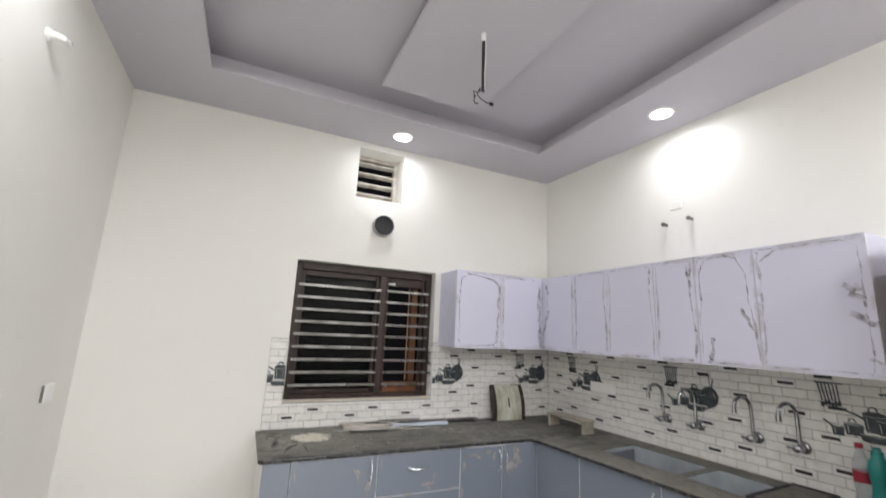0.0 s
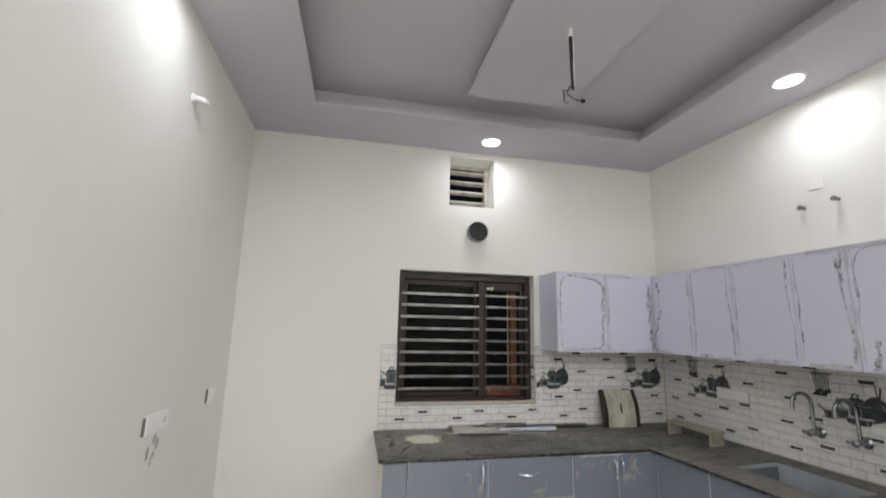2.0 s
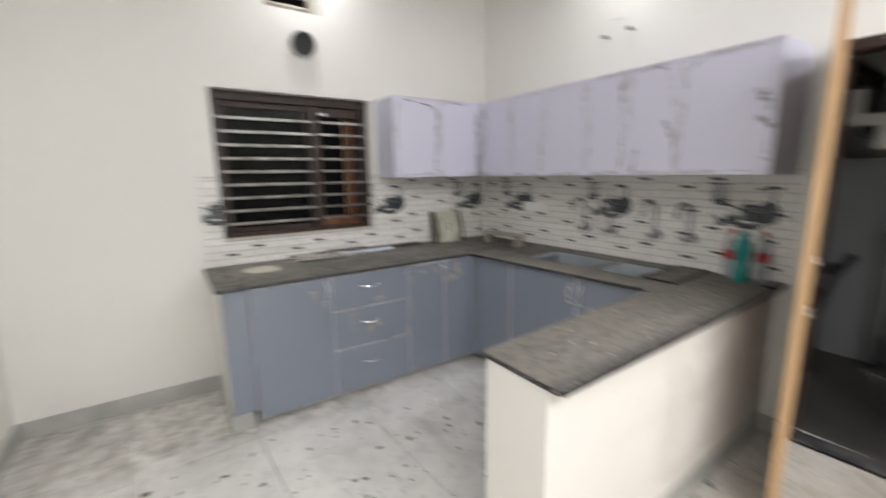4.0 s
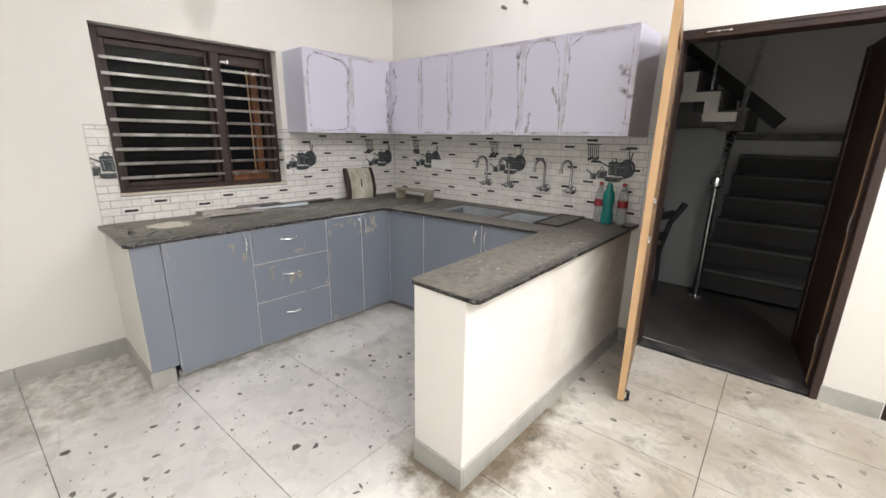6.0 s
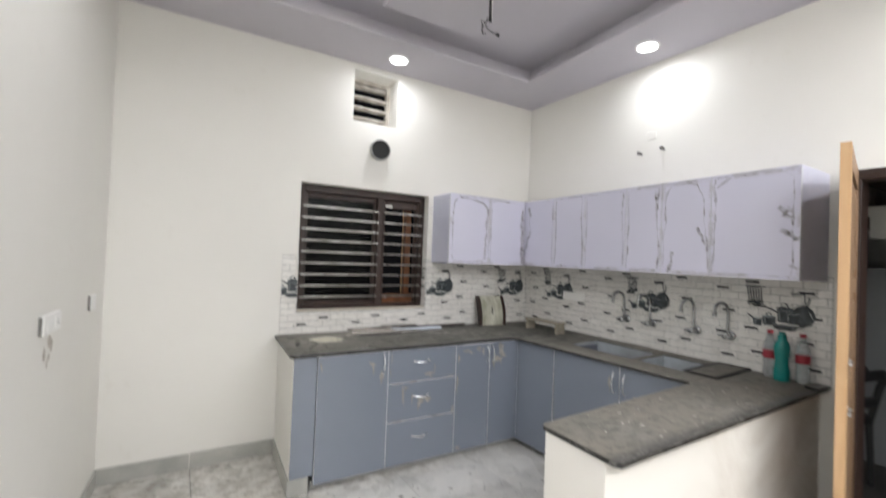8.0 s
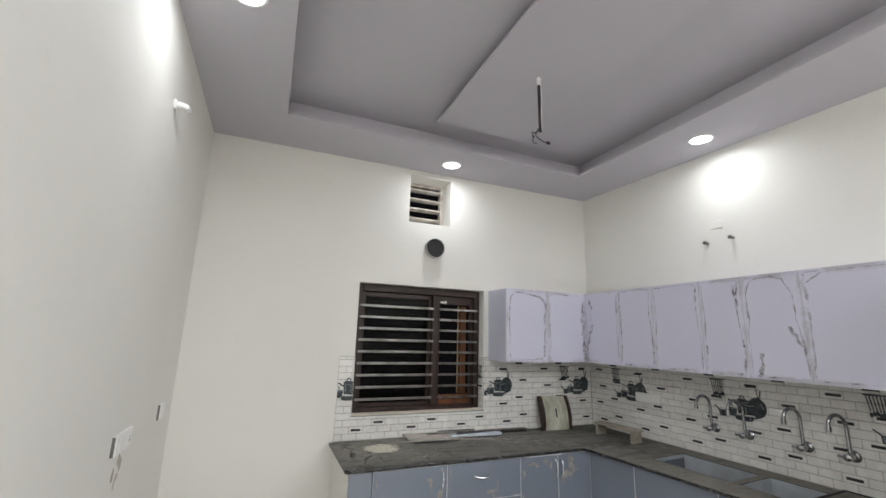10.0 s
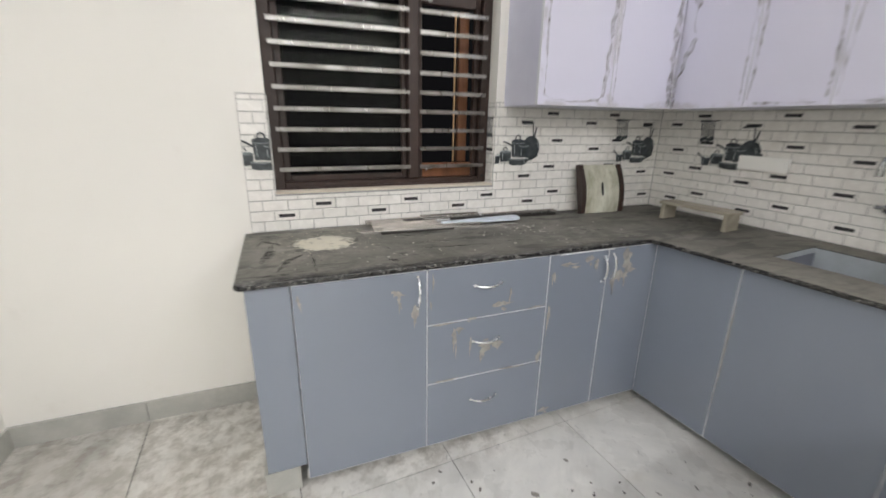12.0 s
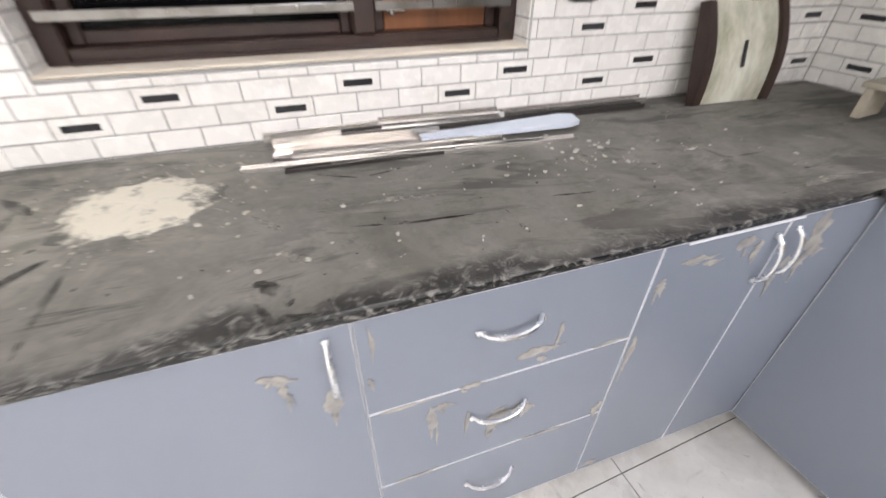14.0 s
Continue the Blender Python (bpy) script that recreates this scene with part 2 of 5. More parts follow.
def make_granite():
    m = Mat("dusty_black_granite", (0.05, 0.05, 0.05), 0.3).world()
    geo = m.n("ShaderNodeNewGeometry")
    up = m.ramp(m.n("ShaderNodeSeparateXYZ", Vector=geo.outputs["True Normal"]).outputs[2], 0.3, 0.9)
    fleck = m.n("ShaderNodeTexVoronoi", Vector=m.coord, Scale=75.0)
    fl = m.ramp(m.noise(34, 6, 0.68, (0.8, 0.8, 1.6), 2.2), 0.50, 0.64)
    stone = m.mix(fl, (0.012, 0.012, 0.012), (0.22, 0.21, 0.195))
    stone = m.mix(m.ramp(fleck.outputs["Distance"], 0.05, 0.3), (0.05, 0.05, 0.047), stone)
    north = m.ramp(m.n("ShaderNodeSeparateXYZ", Vector=m.coord).outputs[1], 1.6, 2.5)
    dust = m.mix(m.ramp(m.noise(2.6, 7, 0.68, distort=1.4), 0.36, 0.66), (0.128, 0.124, 0.103), (0.225, 0.213, 0.188))
    dust = m.mix(m.math("MULTIPLY", m.ramp(m.noise(5, 7, 0.7, (0.5, 1.4, 1), 2.5), 0.58, 0.70), m.math("MULTIPLY", north, 0.75)), dust, (0.025, 0.024, 0.022))
    dust = m.mix(m.math("MULTIPLY", m.ramp(m.noise(13, 6, 0.75), 0.60, 0.72), 0.6), dust, (0.30, 0.28, 0.25))
    scrape = m.ramp(m.noise(3.4, 7, 0.62, (0.5, 1.5, 1), 2.6), 0.52, 0.58)
    dust = m.mix(m.math("MULTIPLY", m.math("MULTIPLY", scrape, north), m.math("MULTIPLY", m.ramp(m.noise(1.7, 3), 0.34, 0.50), 0.55)), dust, (0.018, 0.018, 0.017))
    streak = m.math("MULTIPLY", m.ramp(m.noise(6, 5, 0.6, (0.35, 2.2, 1), 1.4), 0.64, 0.70), m.ramp(m.noise(2.3, 3), 0.45, 0.6))
    dust = m.mix(m.math("MULTIPLY", m.math("MULTIPLY", streak, north), 0.9), dust, (0.020, 0.020, 0.019))
    smear = m.math("MULTIPLY", m.ramp(m.noise(4, 6, 0.66, (0.6, 1.8, 1), 1.8), 0.60, 0.74), 0.7)
    dust = m.mix(smear, dust, (0.27, 0.255, 0.225))
    south = m.math("SUBTRACT", 1.0, m.ramp(m.n("ShaderNodeSeparateXYZ", Vector=m.coord).outputs[1], 1.7, 3.0))
    dust = m.mix(m.math("MULTIPLY", south, m.ramp(m.noise(2.2, 6, 0.65), 0.3, 0.6)), dust, (0.205, 0.186, 0.155))
    dust = m.mix(m.math("MULTIPLY", m.ramp(m.noise(24, 6, 0.75), 0.48, 0.64), m.mixf(north, 0.55, 0.30)), dust, (0.055, 0.05, 0.044))
    # putty dust blown round the heap
    far = m.n("ShaderNodeVectorMath", Vector=m.coord)
    far.operation = "DISTANCE"
    far.inputs[1].default_value = (0.50 * K, 3.12 * K, CT_Z * K)
    halo = m.math("MULTIPLY", m.math("SUBTRACT", 1.0, m.ramp(far.outputs["Value"], 0.12, 0.42)), m.ramp(m.noise(7, 7, 0.75, (1, 1, 1), 1.2), 0.44, 0.64))
    dust = m.mix(m.math("MULTIPLY", halo, 0.65), dust, (0.34, 0.32, 0.27))
    cover = m.math("MULTIPLY", up, m.ramp(m.noise(3, 5), 0.18, 0.34))
    # the north run's front rim is rubbed clean
    pos = m.n("ShaderNodeSeparateXYZ", Vector=m.coord)
    yy = m.math("SUBTRACT", pos.outputs[1], m.math("MULTIPLY", m.math("SUBTRACT", m.noise(9, 5), 0.5), 0.16))
    rim = m.math("MULTIPLY", m.math("SUBTRACT", 1.0, m.ramp(yy, 2.700 * K, 2.740 * K)), m.ramp(pos.outputs[1], 2.62 * K, 2.66 * K))
    rim = m.math("MULTIPLY", rim, m.math("SUBTRACT", 1.0, m.ramp(pos.outputs[0], 1.9 * K, 2.0 * K)))
    cover = m.math("MULTIPLY", cover, m.math("SUBTRACT", 1.0, m.math("MULTIPLY", rim, 0.85)))
    # the breakfast bar's outer rim, too
    outer = m.math("ADD", m.math("SUBTRACT", pos.outputs[1], m.math("MULTIPLY", pos.outputs[0], 0.027)), m.math("MULTIPLY", m.math("SUBTRACT", m.noise(12, 5, 0.65), 0.5), 0.10))
    cover = m.math("MULTIPLY", cover, m.math("ADD", 0.25, m.math("MULTIPLY", m.ramp(outer, 0.905 * K, 0.955 * K), 0.75)))
    m.color(m.mix(cover, stone, dust))
    m.rough(m.mixf(cover, 0.25, 0.72))
    m.bump(m.noise(35, 6, 0.7), 0.25, 0.0015)
    return m


M_GRANITE = make_granite()
M_POWDER = make_powder()
M_RUB = Mat("rubbed_dark_stone", (0.022, 0.021, 0.020), 0.4).world()
M_RUB.put(M_RUB.b.inputs["Alpha"], M_RUB.mixf(M_RUB.ramp(M_RUB.noise(17, 6, 0.75), 0.42, 0.64), 0.0, 0.55))
M_SMUDGE = Mat("pale_putty_smudge", (0.40, 0.375, 0.32), 0.9).world()
M_SMUDGE.put(M_SMUDGE.b.inputs["Alpha"], M_SMUDGE.mixf(M_SMUDGE.ramp(M_SMUDGE.noise(26, 6, 0.75), 0.42, 0.64), 0.0, 0.7))
M_SPECK = Mat("cream_specks", (0.48, 0.44, 0.36), 0.9)


def make_wood(name, dark, light, rough, scale=6, stretch=(1, 1, 0.08)):
    m = Mat(name, dark, rough).world()
    g = m.noise(scale, 6, 0.6, stretch, 0.8)
    c = m.mix(m.ramp(g, 0.32, 0.68), dark, light)
    c = m.mix(m.math("MULTIPLY", m.ramp(m.noise(7, 5, 0.7), 0.55, 0.75), 0.25), c, tuple(v * 1.25 + 0.04 for v in light))
    m.color(c)
    m.rough(m.mixf(g, rough, rough + 0.2))
    m.bump(m.noise(scale * 5, 4, 0.6, stretch), 0.2, 0.001)
    return m


M_BROWN = make_wood("dark_stained_wood", (0.022, 0.011, 0.008), (0.050, 0.025, 0.018), 0.38)
M_ORANGE = make_wood("varnished_orange_wood", (0.11, 0.04, 0.016), (0.27, 0.105, 0.04), 0.3, 9)
M_RAW = make_wood("raw_pale_wood", (0.50, 0.31, 0.155), (0.66, 0.44, 0.25), 0.6, 8)
M_DOOR = make_wood("brown_door_wood", (0.15, 0.085, 0.045), (0.30, 0.19, 0.11), 0.45, 6)
M_PLY = make_wood("grey_weathered_plywood", (0.30, 0.27, 0.21), (0.46, 0.42, 0.34), 0.8, 7, (1, 0.1, 1))
M_STEEL = Mat("chrome", (0.86, 0.87, 0.89), 0.14, 1.0).world()
M_STEEL.rough(M_STEEL.mixf(M_STEEL.ramp(M_STEEL.noise(30), 0.4, 0.7), 0.16, 0.38))
M_TAP = Mat("dull_chrome", (0.42, 0.43, 0.44), 0.2, 1.0)
M_BAR = Mat("brushed_steel_bar", (0.55, 0.54, 0.52), 0.3, 1.0).world()
M_BAR.rough(M_BAR.mixf(M_BAR.noise(14, 5, 0.6, (4, 1, 1)), 0.18, 0.42))
M_BAR.color(M_BAR.mix(M_BAR.ramp(M_BAR.noise(9, 5), 0.4, 0.7), (0.32, 0.31, 0.30), (0.15, 0.14, 0.125)))
M_BASIN = Mat("film_covered_steel_basin", (0.60, 0.68, 0.76), 0.4, 0.0).world()
M_BASIN.color(M_BASIN.mix(M_BASIN.ramp(M_BASIN.noise(5, 4), 0.35, 0.7), (0.43, 0.47, 0.50), (0.29, 0.305, 0.315)))
M_ALU = Mat("aluminium_channel", (0.66, 0.62, 0.59), 0.24, 0.92).world()
M_ALU.color(M_ALU.mix(M_ALU.ramp(M_ALU.noise(4, 3, 0.5, (0.3, 6, 6)), 0.3, 0.5), (0.46, 0.44, 0.42), (0.86, 0.83, 0.80)))
M_ALU2 = Mat("dark_aluminium_channel", (0.07, 0.065, 0.06), 0.35, 0.6)
M_SHEET = Mat("pale_blue_sheet", (0.62, 0.68, 0.76), 0.45)
M_BLACK = Mat("black_rubber", (0.015, 0.015, 0.015), 0.6)
M_DARKWIRE = Mat("wire_insulation", (0.03, 0.028, 0.028), 0.5)
M_PVC = Mat("grey_pipe", (0.36, 0.36, 0.36), 0.4)
M_STUB = Mat("dull_metal_stub", (0.20, 0.19, 0.18), 0.45, 0.7)
M_SILL = Mat("rough_cement_sill", (0.42, 0.37, 0.29), 0.9).world()
M_SILL.color(M_SILL.mix(M_SILL.ramp(M_SILL.noise(12, 6, 0.7, (0.3, 1, 1)), 0.35, 0.68), (0.80, 0.74, 0.63), (0.55, 0.47, 0.37)))
M_SILL.bump(M_SILL.noise(40, 5), 0.5, 0.003)
M_CEMENT = Mat("pale_cement", (0.55, 0.52, 0.46), 0.85).world()
M_CEMENT.color(M_CEMENT.mix(M_CEMENT.ramp(M_CEMENT.noise(10, 5), 0.35, 0.7), (0.64, 0.61, 0.55), (0.33, 0.28, 0.23)))
M_AGED = Mat("aged_offwhite_laminate", (0.6, 0.6, 0.5), 0.5).world()
M_AGED.color(M_AGED.mix(M_AGED.ramp(M_AGED.noise(7, 6, 0.7, (1.5, 1, 0.6)), 0.40, 0.72), (0.66, 0.66, 0.56), (0.30, 0.29, 0.20)))
# floor colour darkened for the unlit hall
M_HFLOOR = Mat("hall_floor_dimmed", (0.10, 0.10, 0.10), 0.5).world()
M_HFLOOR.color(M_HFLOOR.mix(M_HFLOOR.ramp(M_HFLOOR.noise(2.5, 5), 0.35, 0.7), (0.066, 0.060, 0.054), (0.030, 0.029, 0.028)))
M_THRESH = Mat("dark_threshold_stone", (0.05, 0.05, 0.052), 0.5).world()
M_THRESH.color(M_THRESH.mix(M_THRESH.ramp(M_THRESH.noise(6, 5), 0.45, 0.7), (0.035, 0.035, 0.037), (0.13, 0.125, 0.115)))
# stair stone dimmed in its colour, as no light reaches the steps
M_TREAD = Mat("stair_stone_dimmed", (0.06, 0.058, 0.057), 0.5)
M_DIRT = Mat("dark_dirt_flake", (0.10, 0.09, 0.08), 0.9).world()
M_DIRT.color(M_DIRT.mix(M_DIRT.ramp(M_DIRT.noise(5), 0.35, 0.65), (0.07, 0.063, 0.056), (0.26, 0.24, 0.21)))
M_CRUMB = Mat("pale_plaster_crumb", (0.46, 0.44, 0.39), 0.9)
M_RED = Mat("red_cap", (0.33, 0.02, 0.035), 0.4)


def make_clear(name, color, rough, weight, ior=1.45):
    m = Mat(name, color, rough)
    m.set("Transmission Weight", weight)
    m.set("IOR", ior)
    return m


M_GLASS = make_clear("window_glass", (0.30, 0.30, 0.29), 0.02, 1.0, 1.18)
M_TEAL = make_clear("teal_bottle_plastic", (0.02, 0.34, 0.31), 0.15, 0.35)
M_CLEAR = make_clear("clear_bottle_plastic", (0.80, 0.83, 0.84), 0.12, 0.75, 1.25)
M_TEALCAP = Mat("teal_cap", (0.01, 0.22, 0.20), 0.4)


# ---- helpers for meshes ----
def P(x, y, z=0.0, rz=0.0, rx=0.0, ry=0.0):
    """A pose in plan units."""
    return pose(x * K, y * K, z * K, rx, ry, rz)


WALL_N = 3.355
E_TURN = -90 + math.degrees(math.atan(0.05))
E_MAT = P(2.69, WALL_N, 0, E_TURN)


def on_n(x, d=0.0, z=0.0):
    """On the window wall: x along it, d out of it into the room."""
    return P(x, WALL_N - d, z)


def on_e(s, d=0.0, z=0.0):
    """On the tap wall: s from the corner southwards, d out of it into the room."""
    return E_MAT @ pose(s * K, -d * K, z * K)


def bx(bm, x0, x1, y0, y1, z0, z1, bev=0.0, seg=1):
    vs = [bm.verts.new((x, y, z)) for z in (z0, z1) for y in (y0, y1) for x in (x0, x1)]
    fs = [bm.faces.new([vs[i] for i in q]) for q in
          ((0, 2, 3, 1), (4, 5, 7, 6), (0, 1, 5, 4), (2, 6, 7, 3), (0, 4, 6, 2), (1, 3, 7, 5))]
    if bev:
        edges = {e for f in fs for e in f.edges}
        bmesh.ops.bevel(bm, geom=list(edges), offset=bev, segments=seg, affect="EDGES", profile=0.6)
    return bm


def box(x0, x1, y0, y1, z0, z1, bev=0.0, seg=1):
    return bx(bmesh.new(), x0, x1, y0, y1, z0, z1, bev, seg)


def lathe(profile, n=24, bm=None):
    """Turns (radius, height) pairs round z."""
    bm = bm or bmesh.new()
    rings = []
    for r, z in profile:
        rings.append([bm.verts.new((r * math.cos(2 * math.pi * k / n), r * math.sin(2 * math.pi * k / n), z)) for k in range(n)])
    for a, b in zip(rings, rings[1:]):
        for k in range(n):
            bm.faces.new((a[k], a[(k + 1) % n], b[(k + 1) % n], b[k]))
    bm.faces.new(rings[0][::-1])
    bm.faces.new(rings[-1])
    return bm


def tube(points, r, n=10, bm=None, caps=True):
    """A round tube along points; r may be a list."""
    bm = bm or bmesh.new()
    pts = [Vector(p) for p in points]
    rs = r if isinstance(r, (list, tuple)) else [r] * len(pts)
    rings, side = [], None
    for i, p in enumerate(pts):
        d = (pts[min(i + 1, len(pts) - 1)] - pts[max(i - 1, 0)]).normalized()
        if side is None:
            side = d.orthogonal().normalized()
        side = (side - d * side.dot(d)).normalized()
        up = d.cross(side)
        rings.append([bm.verts.new(p + (side * math.cos(2 * math.pi * k / n) + up * math.sin(2 * math.pi * k / n)) * rs[i]) for k in range(n)])
    for a, b in zip(rings, rings[1:]):
        for k in range(n):
            bm.faces.new((a[k], a[(k + 1) % n], b[(k + 1) % n], b[k]))
    if caps:
        bm.faces.new(rings[0][::-1])
        bm.faces.new(rings[-1])
    return bm


def prism(outline, z0, z1, bm=None):
    """A flat shape in x, z, with thickness along y from z0 to z1 ... used for slabs: outline is (x, y)."""
    bm = bm or bmesh.new()
    a = [bm.verts.new((x, y, z0)) for x, y in outline]
    b = [bm.verts.new((x, y, z1)) for x, y in outline]
    n = len(a)
    bm.faces.new(a[::-1])
    bm.faces.new(b)
    for k in range(n):
        bm.faces.new((a[k], a[(k + 1) % n], b[(k + 1) % n], b[k]))
    return bm


def mesh_of(name, bm, mat, smooth=False):
    bmesh.ops.recalc_face_normals(bm, faces=bm.faces)
    for v in bm.verts:
        v.co *= K
    me = bpy.data.meshes.new(name)
    bm.to_mesh(me)
    bm.free()
    me.materials.append(mat.m)
    if smooth:
        me.polygons.foreach_set("use_smooth", [True] * len(me.polygons))
        me.set_sharp_from_angle(angle=radians(38))
    return me


def part(name, bm, mat, parent, label="", kind="", smooth=False, m=None):
    ob = new(name, mesh_of(name, bm, mat, smooth))
    ob.parent = parent
    if m is not None:
        ob.matrix_basis = m
    return tagged(ob, label, kind=kind)


def thing(name, m, label, category, group=""):
    ob = new(name)
    ob.empty_display_size = 0.05
    ob.matrix_basis = m
    return tagged(ob, label, category, group)


def solid(name, bm, mat, m, label="", category="", group="", kind="", smooth=False):
    ob = new(name, mesh_of(name, bm, mat, smooth))
    ob.matrix_basis = m
    return tagged(ob, label, category, group, kind)


def pierced(u0, u1, z0, z1, y0, y1, holes):
    """A wall from u0 to u1, between y0 and y1, with rectangular holes (u0, u1, z0, z1) through it."""
    us = sorted({u0, u1, *[h[0] for h in holes], *[h[1] for h in holes]})
    zs = sorted({z0, z1, *[h[2] for h in holes], *[h[3] for h in holes]})
    full = {}
    for i in range(len(us) - 1):
        for j in range(len(zs) - 1):
            cu, cz = (us[i] + us[i + 1]) / 2, (zs[j] + zs[j + 1]) / 2
            full[i, j] = not any(h[0] < cu < h[1] and h[2] < cz < h[3] for h in holes)
    bm = bmesh.new()

    def quad(*p):
        bm.faces.new([bm.verts.new(q) for q in p])

    for (i, j), solid_cell in full.items():
        if not solid_cell:
            continue
        a, b, c, d = us[i], us[i + 1], zs[j], zs[j + 1]
        quad((a, y0, c), (b, y0, c), (b, y0, d), (a, y0, d))
        quad((a, y1, c), (a, y1, d), (b, y1, d), (b, y1, c))
        if not full.get((i - 1, j)):
            quad((a, y0, c), (a, y0, d), (a, y1, d), (a, y1, c))
        if not full.get((i + 1, j)):
            quad((b, y0, c), (b, y1, c), (b, y1, d), (b, y0, d))
        if not full.get((i, j - 1)):
            quad((a, y0, c), (a, y1, c), (b, y1, c), (b, y0, c))
        if not full.get((i, j + 1)):
            quad((a, y0, d), (b, y0, d), (b, y1, d), (a, y1, d))
    bmesh.ops.remove_doubles(bm, verts=bm.verts, dist=1e-5)
    return bm


# ---- the shell of the kitchen ----
WEST, SOUTH, TOP = -0.76, -1.45, 3.42
WIN = (0.40, 1.515, 1.045, 2.052)
VENT = (0.783, 1.17, 2.605, 3.03)
DOOR = (2.462, 3.485, 0.0, 2.062)
DOOR2 = (3.74, 4.50, 0.0, 2.05)
solid("wall_north", pierced(WEST - 0.2, 3.1, -0.1, TOP, 0.0, 0.24, [WIN, VENT]), M_WALL, on_n(0),
      "cream painted kitchen wall round a dark window", kind="structure")
solid("wall_east", pierced(0.0, 5.0, -0.1, TOP, 0.0, 0.15, [DOOR, DOOR2]), M_WALL, on_e(0),
      "cream painted wall with a doorway to the dark stair hall", kind="structure")
solid("wall_west", box(-0.2, 0.0, SOUTH - 0.2, WALL_N, -0.1, TOP), M_WALL, P(WEST, 0), "plain cream painted wall", kind="structure")
solid("wall_south", box(WEST - 0.2, 3.3, -0.2, 0.0, -0.1, TOP), M_WALL, P(0, SOUTH), "plain cream painted wall", kind="structure")

# false ceiling: a dropped border, a sunk tray and a raft hung in its middle
TRAY = (-0.265, 2.183, -0.95, 2.838)


def ceiling():
    ex = lambda y: 2.69 + 0.05 * (WALL_N - y)
    bm = bmesh.new()
    x0, x1, y0, y1 = TRAY
    bx(bm, WEST, x0, SOUTH, WALL_N, CEIL, CEIL + 0.025)
    bx(bm, x0, x1, y1, WALL_N, CEIL, CEIL + 0.025)
    bx(bm, x0, x1, SOUTH, y0, CEIL, CEIL + 0.025)
    a = prism([(x1, SOUTH), (ex(SOUTH), SOUTH), (ex(WALL_N), WALL_N), (x1, WALL_N)], CEIL, CEIL + 0.025, bm)
    return a


solid("ceiling_border", ceiling(), M_CEIL, P(0, 0), "dropped lavender-grey plaster ceiling border with round lamps", kind="structure")
solid("ceiling_tray", box(TRAY[0] - 0.16, TRAY[1] + 0.16, TRAY[2] - 0.16, TRAY[3] + 0.16, 3.25, 3.28), M_CEIL, P(0, 0),
      "sunk lavender-grey ceiling tray", kind="structure")


def tray_sides():
    bm = bmesh.new()
    x0, x1, y0, y1 = TRAY
    g, w = 0.13, 0.16
    bx(bm, x0 - w, x0 - g, y0 - g, y1 + g, CEIL + 0.025, 3.25)
    bx(bm, x1 + g, x1 + w, y0 - g, y1 + g, CEIL + 0.025, 3.25)
    bx(bm, x0 - w, x1 + w, y1 + g, y1 + w, CEIL + 0.025, 3.25)
    bx(bm, x0 - w, x1 + w, y0 - w, y0 - g, CEIL + 0.025, 3.25)
    return bm


solid("ceiling_tray_side", tray_sides(), M_CEIL, P(0, 0), "upright sides of the ceiling tray", kind="structure")
raft = box(0.74, 1.46, -0.72, 2.64, 3.165, 3.183, 0.004)
bx(raft, 0.82, 1.38, -0.64, 2.56, 3.183, 3.25)
solid("ceiling_raft", raft, M_CEIL, P(0, 0), "long flat plaster raft hung below the tray", kind="structure")
solid("ceiling_slab", box(WEST - 0.2, 3.3, SOUTH - 0.2, WALL_N + 0.2, TOP, TOP + 0.1), M_CEIL, P(0, 0), "slab over the kitchen", kind="structure")


def downlight(x, y):
    t = thing("downlight", P(x, y, CEIL), "round white recessed ceiling lamp, lit; the seven southern ones are added", "ceiling lamp", "ceiling lamps")
    ring = bmesh.new()
    n = 32
    loops = []
    for r, z in ((0.066, -0.002), (0.070, -0.008), (0.080, -0.006), (0.083, 0.0)):
        loops.append([ring.verts.new((r * math.cos(2 * math.pi * k / n), r * math.sin(2 * math.pi * k / n), z)) for k in range(n)])
    for a, b in zip(loops, loops[1:]):
        for k in range(n):
            ring.faces.new((a[k], a[(k + 1) % n], b[(k + 1) % n], b[k]))
    part("rim", ring, M_PLASTIC, t, smooth=True)
    part("diffuser", lathe([(0.067, -0.001), (0.067, -0.005)], 32), M_LAMP, t)


# housings for the three seen lamps and the seven added ones
for lx, ly in LAMPS:
    downlight(lx, ly)

